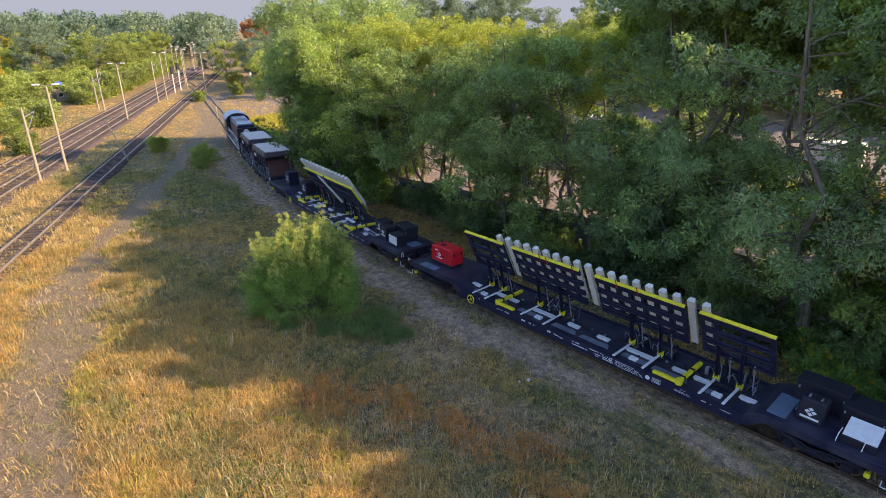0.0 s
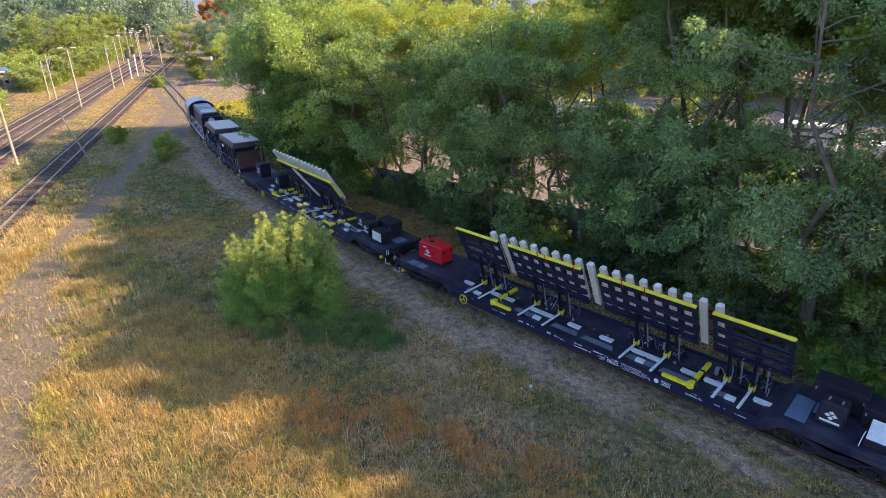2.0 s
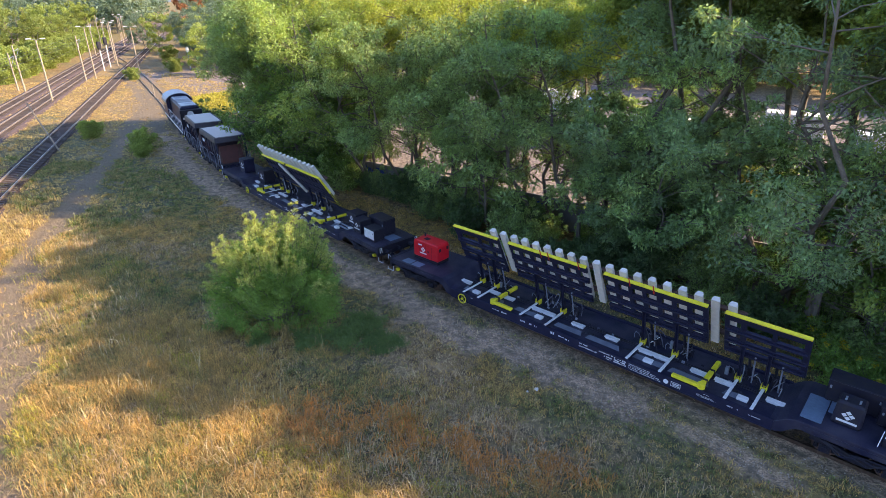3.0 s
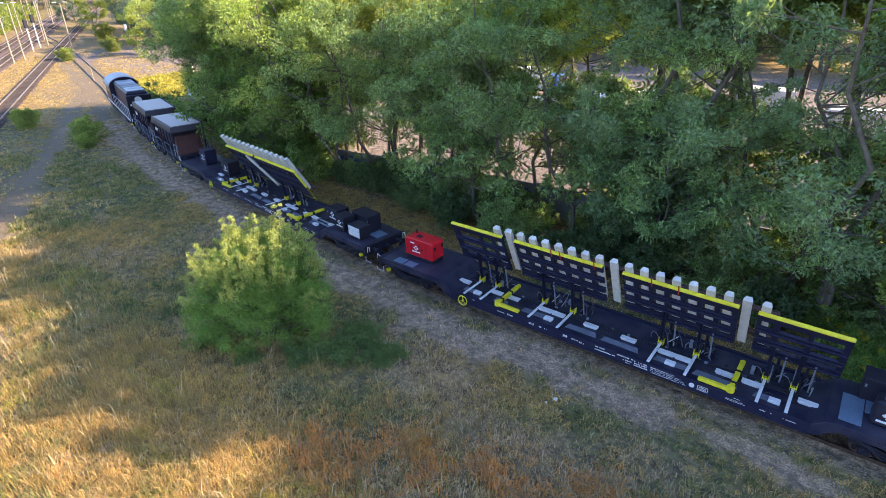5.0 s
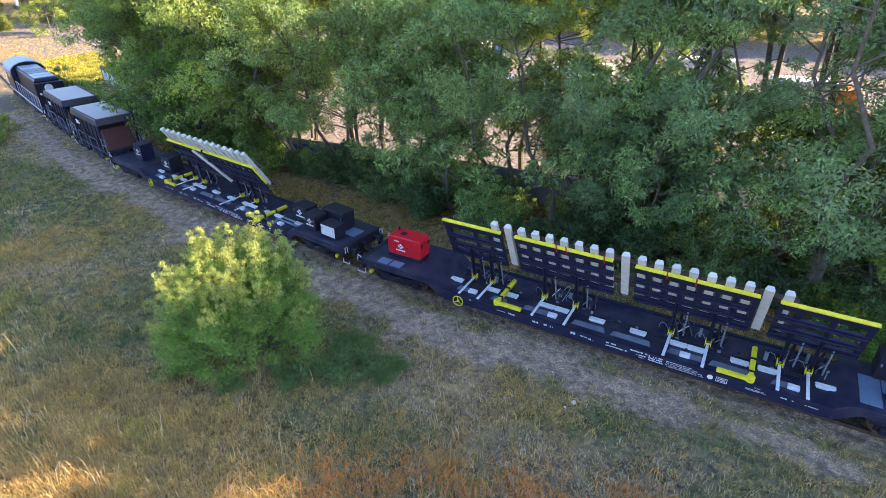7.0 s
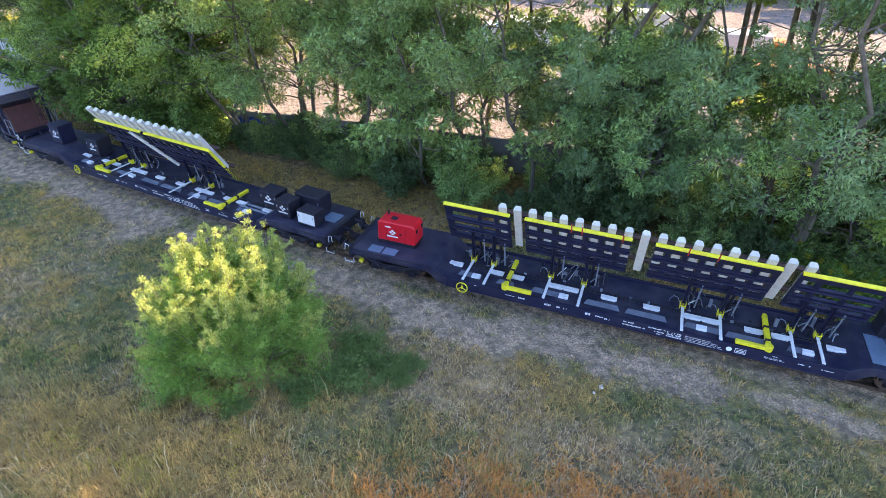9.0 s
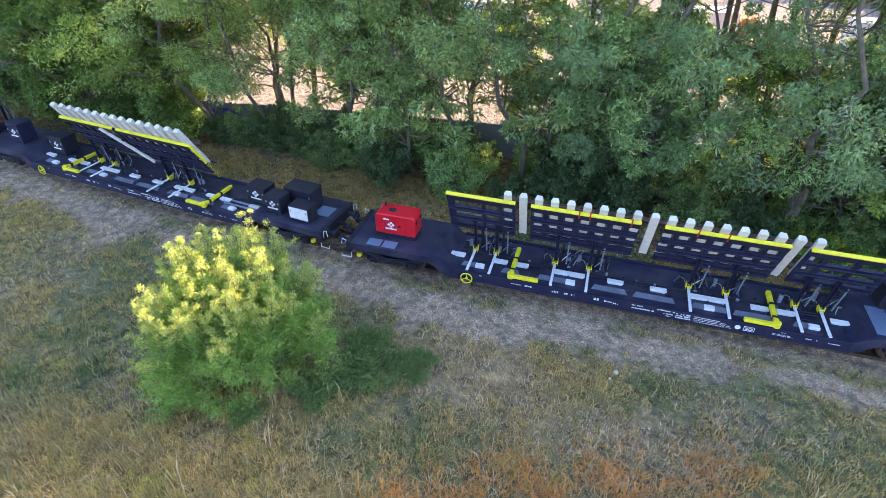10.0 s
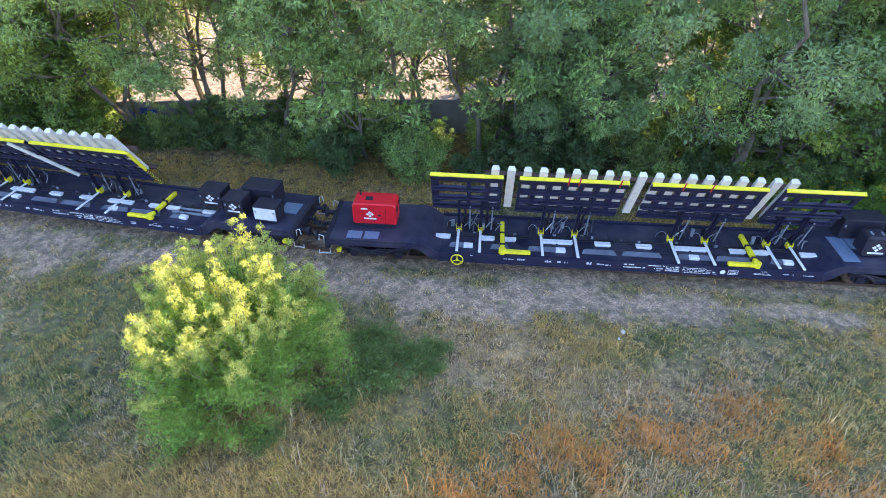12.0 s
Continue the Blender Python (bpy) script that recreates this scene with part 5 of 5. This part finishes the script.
def willow_bush(m, seed, h, r, label):
    """A wide bush of many upright leafy shoots over a dense green skirt."""
    rng = np.random.default_rng(seed)
    t = thing("willow_bush", m, label, "bush")
    bm = bmesh.new()
    shoots, tips, skirt = [], [], []

    def edge(a):
        return r * (0.98 + 0.13 * math.sin(3 * a + 1) + 0.1 * math.sin(5 * a) + 0.06 * math.sin(9 * a))

    def crest(x, y):
        k = min(1.1, math.hypot(x, y) / r)
        return h * (1 - 0.36 * k ** 3) * (0.92 + 0.18 * noise.noise((x * 0.9, y * 0.9, 4)))

    for s in range(230):
        a, k = rng.uniform(0, math.tau), math.sqrt(rng.uniform(0.0, 1))
        x, y = math.cos(a) * k * edge(a) * 0.97, math.sin(a) * k * edge(a) * 0.97
        top = Vector((x * 1.06, y * 1.06, crest(x, y) * rng.uniform(0.85, 1.08) + 0.15))
        pts = limb(bm, Vector((x * 0.3, y * 0.3, -0.1)), top, 0.032, 0.005, rng, 5, 0.03)
        for i in (3, 4, 5):
            for f in (0.0, 0.25, 0.5, 0.75):
                c = pts[i].lerp(pts[i - 1], f)
                if c.z > 0.3:
                    (tips if i == 5 else shoots).append((c + Vector(rng.normal(0, 0.05, 3)), (0.13 + 0.08 * (5 - i + f)) * rng.uniform(0.8, 1.25)))
    for s in range(480):
        a, k, f = rng.uniform(0, math.tau), math.sqrt(rng.uniform(0.05, 1)), rng.uniform(0.04, 0.9)
        x, y = math.cos(a) * k * edge(a), math.sin(a) * k * edge(a)
        skirt.append((Vector((x, y, 0.2 + max(0.2, crest(x, y) - 0.35) * f)), rng.uniform(0.3, 0.55)))
    part("stem", bm, BARK, t)
    # tips get LEAF_C, a painted sunlit copy of the green leaf
    for name, clumps, per, mt, size in (("shoot_foliage", tips, 38, LEAF_C, (0.15, 0.026)), ("inner_foliage", shoots, 34, LEAF_G, (0.15, 0.03)), ("foliage", skirt, 130, LEAF_G, (0.14, 0.032))):
        ob = new(name, leaf_mesh(name, clumps, per, size[0], size[1], mt, rng, 0.0, 0.35, 0.3))
        ob.parent = t
    return t


willow_bush(pose(-13.2, -7.8, -0.15), 31, 5.4, 2.85, "big yellow-green willow bush in the dry field")
BRAMBLE = surface("bramble_leaf", (0.2, 0.29, 0.1), 0.5, 0, (0.11, 0.18, 0.06), 0.8, 3, 0, 0.5, True, 0.3)
weed = shrub("bramble", pose(-9.2, -6.9, -0.15), 32, 0.62, 1.5, BRAMBLE, "low green bramble patch beside the bush", 5200, (0.11, 0.06), stems=22)
for x, y, k in ((-8.2, -6.2, 0.75), (-9.6, -5.6, 0.8), (-7.4, -6.6, 0.5), (-10.4, -8.4, 0.8), (-7.2, -5.7, 0.45), (-12.2, -9.8, 0.6), (-14.6, -9.9, 0.5)):
    copy_thing(weed, pose(x, y, -0.2, 0, 0, 80 * k) @ Matrix.Scale(k, 4))
under = shrub("undergrowth_shrub", pose(-4, 6.6, -0.15), 33, 2.4, 1.8, LEAF_E, "dark green shrub in the undergrowth below the trees", 4500, (0.22, 0.1), "undergrowth shrubs")
under2 = shrub("undergrowth_shrub", pose(-9.5, 6.2, -0.15), 34, 3.2, 1.7, LEAF_A, "grey-green willow shrub below the trees", 5000, (0.22, 0.07), "undergrowth shrubs")
for i in range(44):
    x = 26 - i * 2.05 + rng.uniform(-0.7, 0.7)
    y = min(along(TRACK, x) + rng.uniform(6.0, 8.2), along(WALL[::-1], x) - 1.6)
    copy_thing((under, under2)[int(rng.integers(0, 2))], pose(x, y, -0.15, 0, 0, rng.uniform(0, 360)) @ Matrix.Scale(rng.uniform(0.7, 1.2), 4))

for i in range(32):
    x = 22 - i * 2.15 + rng.uniform(-0.7, 0.7)
    copy_thing((under2, under)[i % 3 == 0], pose(x, along(WALL[::-1], x) - rng.uniform(1.2, 2.6), -0.15, 0, 0, rng.uniform(0, 360)) @ Matrix.Scale(rng.uniform(0.85, 1.35) * (0.62 if -27 < x < -18 or -9 < x < -5 else 1.0), 4))
GOLD = surface("goldenrod_flower", (0.62, 0.52, 0.03), 0.7, 0, (0.4, 0.38, 0.04), 2, 9, 0, 0.5, True, 0.3)
gold = shrub("goldenrod", pose(9.6, 4.6, -0.15), 36, 1.3, 1.1, LEAF_G, "green goldenrod clump with yellow flower heads", 2600, (0.16, 0.05), "goldenrod clumps")
frng = np.random.default_rng(4)
flower = leaf_mesh("flower_head", [(Vector((frng.normal(0, 0.6), frng.normal(0, 0.6), 1.15 + frng.uniform(-0.2, 0.15))), 0.16) for _ in range(4)], 40, 0.08, 0.05, GOLD, frng)
ob = tagged(new("flower_head", flower), kind="stuff")
ob.parent = gold
for i in range(30):
    x = 7.5 + i * 0.45 + rng.uniform(-0.5, 0.5)
    copy_thing(gold, pose(x, rng.uniform(3.4, 7.6), -0.15, 0, 0, rng.uniform(0, 360)) @ Matrix.Scale(rng.uniform(0.8, 1.25), 4))

# ---- the wall behind the trees, panel by panel ----
wall = thing("boundary_wall", Matrix(), "grey concrete panel wall with faded graffiti behind the trees", "wall", kind="structure")
BLUEP = surface("blue_spray", (0.04, 0.08, 0.4), 0.8, 0, (0.03, 0.05, 0.2), 2, 20, 0.1)
PURP = surface("purple_spray", (0.16, 0.04, 0.1), 0.8, 0, (0.08, 0.03, 0.06), 2, 20, 0.1)
pts = [(float(x), along(WALL[::-1], x)) for x in np.arange(50, -47, -2.5)]
for i, (a, b) in enumerate(zip(pts, pts[1:])):
    d = Vector((b[0] - a[0], b[1] - a[1], 0))
    mm = Matrix.Translation((a[0], a[1], -0.2)) @ Matrix.Rotation(math.atan2(d.y, d.x), 4, "Z")
    bm = bmesh.new()
    bx(bm, 0.02, d.length - 0.02, -0.06, 0.06, 0, 2.1, mm)
    bx(bm, -0.09, 0.09, -0.1, 0.1, 0, 2.2, mm)
    part("wall_panel", bm, WALLC, wall)
for x0, w, z0, z1, mt in ((-27.0, 2.4, 0.7, 1.8, BLUEP), (-22.0, 1.4, 0.9, 1.7, BLUEP), (-14.2, 2.0, 0.6, 1.7, PURP), (-11.6, 1.2, 0.8, 1.7, BLUEP)):
    bm = bmesh.new()
    m = Matrix.Translation((x0, along(WALL[::-1], x0), -0.2)) @ Matrix.Rotation(math.atan2(0.09, 1), 4, "Z")
    for k in range(5):
        bx(bm, k * w / 5, (k + 0.85) * w / 5, -0.118, -0.112, z0 + 0.15 * (k % 2), z1 - 0.12 * (k % 3), m)
    part("graffiti", bm, mt, wall, "faded sprayed shapes")

# ---- the yard behind the wall ----
def lorry(m, label, cab_material, box_material):
    t = thing("parked_lorry", m, label, "lorry", "vehicles in the yard")
    block("box_body", (-3, 2.2, -1.2, 1.2, 0.95, 3.3), box_material, t, bevel=0.05)
    block("cab", (2.35, 4.2, -1.15, 1.15, 0.7, 2.75), cab_material, t, bevel=0.15)
    block("windscreen", (4.2, 4.215, -0.95, 0.95, 1.75, 2.5), GLASS, t, bevel=0)
    block("chassis", (-3, 4.1, -0.5, 0.5, 0.6, 0.92), BLACK, t)
    for x in (-2.0, 3.2):
        for y in (-1.0, 1.0):
            rod("wheel", (x, y - 0.14, 0.5), (x, y + 0.14, 0.5), 0.5, BLACK, t, "black tyre", 18)
    return t


BLUEPAINT = surface("blue_paint", (0.04, 0.13, 0.4), 0.4, 0, None, 2, 30, 0)
ORANGE = surface("orange_paint", (0.6, 0.2, 0.03), 0.5, 0, None, 2, 30, 0)
lorry(pose(6, 42, -0.16, 0, 0, 8), "white lorry with an orange cab parked on sand", ORANGE, WHITE)
lorry(pose(-14, 39, -0.16, 0, 0, 190), "white lorry parked on sand", WHITE, WHITE)
lorry(pose(-30, 46, -0.16, 0, 0, 5), "blue lorry parked on sand", BLUEPAINT, WHITE)
for x, y, mt, lab in ((9, 34, ORANGE, "orange steel container on sand"), (-4, 52, CONCRETE, "pale beige steel container on sand"), (-22, 33, GREY, "grey steel container on sand"), (22, 46, WHITE, "white steel container on sand")):
    t = thing("container", pose(x, y, -0.16, 0, 0, 7), lab, "container", "containers in the yard")
    block("box", (-3, 3, -1.2, 1.2, 0.1, 2.6), mt, t, bevel=0.04)
    for k in range(12):
        block("rib", (-2.8 + k * 0.5, -2.6 + k * 0.5, -1.25, -1.205, 0.25, 2.45), mt, t, bevel=0)
    for y2 in (-1.1, 1.0):
        block("skid", (-3, 3, y2, y2 + 0.1, 0.0, 0.1), BLACK, t, bevel=0)

# ---- background: poles, signal, far trees ----
def catenary_pole(m, h, label, arm=True, lamp=True):
    t = thing("catenary_pole", m, label, "pole", "poles along the railway")
    bm = bmesh.new()
    tube(bm, (0, 0, -0.3), (0, 0, h), 0.16, 0.1, 10)
    part("post", bm, POLE, t)
    if arm:
        bm = bmesh.new()
        pipe(bm, [(0, 0, h - 1.0), (0, 2.6, h - 0.7)], 0.04)
        pipe(bm, [(0, 0, h - 2.4), (0, 2.6, h - 0.75)], 0.03)
        part("cantilever", bm, GREY, t, "steel cantilever")
    if lamp:
        for s in (-1, 1):
            bm = bmesh.new()
            pipe(bm, [(0, 0, h), (s * 0.8, 0, h + 0.15)], 0.03)
            part("lamp_arm", bm, GREY, t)
            bm = bmesh.new()
            bx(bm, min(s * 0.6, s * 1.3), max(s * 0.6, s * 1.3), -0.13, 0.13, h + 0.1, h + 0.24)
            part("lamp_head", bm, WHITE, t, "pale lamp head", 0.03)
    return t


for x, y, h, arm, lamp in ((-57.9, -13.3, 7.6, 1, 0), (-61.5, -10.2, 9.2, 0, 1), (-97.1, 5.9, 9.2, 0, 1), (-110.1, 5.6, 7.9, 1, 0), (-115.4, 5.8, 6.4, 1, 0), (-118.7, 17.9, 8.4, 1, 0), (-121.5, 20.6, 9.7, 0, 1),
                           (-129.7, 32.3, 9, 0, 1), (-142.7, 32.7, 9.8, 1, 1), (-156, 37, 9, 1, 1), (-172, 38, 9, 1, 0), (-186, 46, 9, 1, 1), (-200, 56.2, 9, 1, 1), (-206, 51.4, 9.8, 1, 0), (-228, 66, 9, 1, 1), (-246, 74, 9, 1, 0), (-262, 86, 9, 1, 1), (-290, 100, 9, 1, 1)):
    catenary_pole(pose(x, y, -0.2, 0, 0, 60), h, "tall pale concrete lamp post by the railway" if lamp else "pale concrete catenary pole by the railway", bool(arm), bool(lamp))
bm = bmesh.new()
for off, z in ((-7.0, 5.4), (-7.0, 6.4), (-11.3, 5.4), (-11.3, 6.4), (-14.5, 5.0)):
    prev = None
    for x in np.linspace(-300, -20, 24):
        p = Vector((x, main_line(x, off), z))
        if prev:
            tube(bm, prev, p, 0.022, 0.022, 4, False)
        prev = p
wires = thing("overhead_wires", Matrix(), "thin overhead wires along the railway", "wire")
part("wire", bm, BLACK, wires)
t = thing("white_pole", pose(-71.6, 24.6, -0.1), "leaning white pole beyond the tree belt", "pole")
bm = bmesh.new()
tube(bm, (0, 0, -0.2), (-1.0, 0.1, 7.4), 0.15, 0.1, 10)
part("post", bm, CONCRETE, t)
t = thing("low_wall", Matrix(), "low grey concrete wall with pale graffiti beyond the trees", "wall", kind="structure")
bm = bmesh.new()
bx(bm, 0, 17.2, -0.1, 0.1, -0.2, 1.95, Matrix.Translation((-64.2, 18.95, 0)) @ Matrix.Rotation(radians(-16.2), 4, "Z"))
part("wall_panel", bm, WALLC, t)
bm = bmesh.new()
for k in range(22):
    bx(bm, 0.5 + k * 0.72, 1.05 + k * 0.72, -0.112, -0.106, 0.3 + 0.2 * (k % 3), 1.5 - 0.15 * (k % 2), Matrix.Translation((-64.2, 18.95, 0)) @ Matrix.Rotation(radians(-16.2), 4, "Z"))
part("graffiti", bm, WHITE, t, "pale sprayed shapes")
for x, y in ((-121.3, 40.1),):
    t = thing("signal", pose(x, y, -0.1), "slim signal post with pale head", "signal")
    rod("post", (0, 0, -0.2), (0, 0, 4.6), 0.09, GREY, t)
    block("head", (-0.25, 0.25, -0.2, 0.2, 3.6, 4.7), WHITE, t)
for x, y, h in ((-141, 30.5, 6.5), (-135, 27, 6)):
    t = thing("signal", pose(x, y, -0.1), "railway signal with dark head on a red and white mast", "signal")
    rod("post", (0, 0, -0.2), (0, 0, h), 0.12, WHITE, t)
    block("head", (-0.35, 0.35, -0.3, 0.3, h - 1.6, h), BLACK, t)

ROOF = surface("blue_roof", (0.06, 0.12, 0.35), 0.5, 0, (0.04, 0.08, 0.24), 2, 20, 0.1)
BROWNROOF = surface("brown_roof", (0.26, 0.13, 0.09), 0.7, 0, (0.17, 0.09, 0.06), 2, 20, 0.2)


def hut(m, w, d, h, roof, label):
    """A garden hut with a pitched roof, a door and a window."""
    t = thing("garden_hut", m, label, "hut", "garden huts")
    block("wall", (-w / 2, w / 2, -d / 2, d / 2, -0.1, h), POLE, t)
    for s in (-1, 1):
        bm = bmesh.new()
        prism(bm, [(0, h + 1.2), (0, h + 1.3), (s * (w / 2 + 0.35), h + 0.0), (s * (w / 2 + 0.35), h - 0.1)], -d / 2 - 0.3, d / 2 + 0.3)
        part("roof", bm, roof, t)
    block("door", (-0.9, -0.1, -d / 2 - 0.04, -d / 2 - 0.003, 0, 1.95), BARK, t, bevel=0)
    win = block("window", (0.3, 1.2, -d / 2 - 0.05, -d / 2 - 0.003, 0.9, 1.8), WHITE, t, bevel=0)
    block("pane", (0.38, 1.12, -d / 2 - 0.06, -d / 2 - 0.052, 0.98, 1.72), GLASS, win, bevel=0)


hut(pose(-140, 4, -0.2, 0, 0, 70), 6, 4.5, 2.6, ROOF, "small hut with a blue roof among shrubs")
hut(pose(-228, 10, -0.2, 0, 0, 60), 9, 7, 4.2, BROWNROOF, "hut with a brown tiled roof among trees")
BROWNLEAF = surface("brown_leaf", (0.4, 0.2, 0.1), 0.6, 0, (0.28, 0.15, 0.08), 0.3, 2, 0, 0.5, True, 0.3)
THUJA = surface("yellow_thuja", (0.5, 0.42, 0.04), 0.6, 0, (0.3, 0.3, 0.04), 0.4, 2, 0, 0.5, True, 0.3)
for x, y, h in ((-121, -10.2, 8.5), (-172, -2.5, 11), (-200, 4, 13)):
    t = thing("thuja", pose(x, y, -0.2), "yellow columnar conifer in the gardens", "tree", "yellow conifers")
    trng = np.random.default_rng(int(h * 2))
    bm = bmesh.new()
    limb(bm, (0, 0, -0.2), (0, 0, h * 0.9), 0.15, 0.03, trng, 4, 0.01)
    part("trunk", bm, BARK, t)
    ob = new("crown", leaf_mesh("crown", [(Vector((trng.normal(0, 0.3), trng.normal(0, 0.3), 0.4 + f * (h - 0.8))), 0.35 + 1.6 * (1 - f) ** 0.8) for f in np.linspace(0, 1, 26)], 110, 0.5, 0.25, THUJA, trng, 0, 0.8))
    ob.parent = t
t = thing("leaning_pole", pose(-60.4, -3.9, -0.2), "thin leaning wooden pole beside the lane", "pole")
rod("post", (0, 0, -0.2), (-1.6, -1.4, 5.2), 0.08, POLE, t)
t = thing("marker_post", pose(-87.6, 17.7, -0.2), "short pale post standing in the bare yard", "post")
rod("post", (0, 0, -0.1), (0, 0, 2.2), 0.07, POLE, t)

far = [tree("far_tree", pose(-190, 10, -0.2), 41, 17, 6.5, LEAF_F, "broad tree in the far wood, blue-green from painted haze", 15000, 1, 0.15, (0.34, 0.22), "far wood trees"),
       tree("far_tree", pose(-170, -14, -0.2), 42, 13, 5.5, LEAF_D, "rounded yellow-green tree in the far wood", 14000, 2, 0.1, (0.33, 0.21), "far wood trees")]
rng = np.random.default_rng(8)
for i in range(120):
    a = radians(rng.uniform(52, 116))
    d = 140 + 200 * rng.uniform(0, 1) ** 0.8
    x, y = 8 - math.sin(a) * d, -22 + math.cos(a) * d
    if main_line(x, -18) < y < max(main_line(x, 16), along(TRACK, x) + 10):
        continue
    copy_thing(far[int(rng.integers(0, 2))], pose(x, y, -0.2, 0, 0, rng.uniform(0, 360)) @ Matrix.Scale(rng.uniform(0.7, 1.15), 4))
wrng = np.random.default_rng(61)
crowns = []
for i in range(750):
    a, d = radians(wrng.uniform(48, 122)), wrng.uniform(300, 520)
    x, y = 8 - math.sin(a) * d, -22 + math.cos(a) * d
    if main_line(x, -10) < y < main_line(x, 10):
        continue
    top = wrng.uniform(17, 25)
    crowns += [(Vector((x + wrng.normal(0, 2.5), y + wrng.normal(0, 2.5), top * f)), 5.2 * g) for f, g in ((0.3, 0.9), (0.55, 1.1), (0.8, 0.8))]
# no air between: LEAF_F's colour carries the wood's painted haze
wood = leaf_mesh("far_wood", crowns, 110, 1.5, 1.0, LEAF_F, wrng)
tagged(new("far_wood", wood), "green wood along the horizon, haze put into its colour", "wood", kind="stuff")
low = shrub("hedge_shrub", pose(-75, -12, -0.2), 51, 3.2, 2.6, LEAF_D, "yellow-green shrub along the railway", 6000, (0.24, 0.14), "shrubs along the railway")
for i in range(290):
    x = rng.uniform(-240, -42)
    y = main_line(x, -17.5 - 60 * rng.uniform(0, 1) ** 1.4)
    if abs(y - along([(-142, 4.2), (-112, -1.2)], x)) < 3.4 and -147 < x < -112:
        continue
    copy_thing(low, pose(x, y, -0.2, 0, 0, rng.uniform(0, 360)) @ Matrix.Scale(rng.uniform(0.7, 1.9), 4))
for x, y, s in ((-65.0, 0.6, 0.7), (-54.5, 2.2, 0.75), (-51.6, 1.0, 0.5), (-114, 24.9, 0.8), (-120, 36, 1.0), (-145, 46, 1.2)):
    copy_thing(low, pose(x, y, -0.2, 0, 0, rng.uniform(0, 360)) @ Matrix.Scale(s, 4))
for i in range(26):
    x = rng.uniform(-190, -92)
    copy_thing(far[1] if i % 2 else far[0], pose(x, along(TRACK, x) + rng.uniform(11, 40), -0.2, 0, 0, rng.uniform(0, 360)) @ Matrix.Scale(rng.uniform(0.55, 0.9), 4))
for i in range(70):
    x = rng.uniform(-140, 70)
    copy_thing(far[i % 2], pose(x, rng.uniform(78, 130), -0.2, 0, 0, rng.uniform(0, 360)) @ Matrix.Scale(rng.uniform(1.0, 1.5), 4))
tree("autumn_tree", pose(-190, 76, -0.2), 57, 19, 4.5, BROWNLEAF, "tall reddish-brown autumn tree beside the railway", 9000, 1, 0.25, (0.5, 0.3), "")
v, f = [], []
for i in range(97):
    a = i * math.tau / 96
    v += [(1900 * math.cos(a), 1900 * math.sin(a), -1.0), (1900 * math.cos(a), 1900 * math.sin(a), 170.0)]
    if i:
        f.append((2 * i - 2, 2 * i - 1, 2 * i + 1, 2 * i))
haze = bpy.data.materials.new("horizon_haze")
haze.use_nodes = True
haze.node_tree.nodes["Principled BSDF"].inputs["Base Color"].default_value = (0, 0, 0, 1)
haze.node_tree.nodes["Principled BSDF"].inputs["Specular IOR Level"].default_value = 0
haze.node_tree.nodes["Principled BSDF"].inputs["Emission Color"].default_value = (0.16, 0.17, 0.185, 1)
haze.node_tree.nodes["Principled BSDF"].inputs["Emission Strength"].default_value = 1.0
sheet("backdrop", v, f, haze, "grey hazy band of sky over the horizon", "sky", "structure")
for x, y, r in ((-0.39, -4.23, 0.09), (-0.6, -4.6, 0.05)):
    t = thing("white_stone", pose(x, y, hump(x, y) + r * 0.4), "small white stone lying in the grass", "stone")
    bm = bmesh.new()
    bmesh.ops.create_icosphere(bm, subdivisions=2, radius=r)
    for v in bm.verts:
        v.co *= 1 + 0.25 * noise.noise(v.co * 14)
    part("body", bm, WHITE, t)
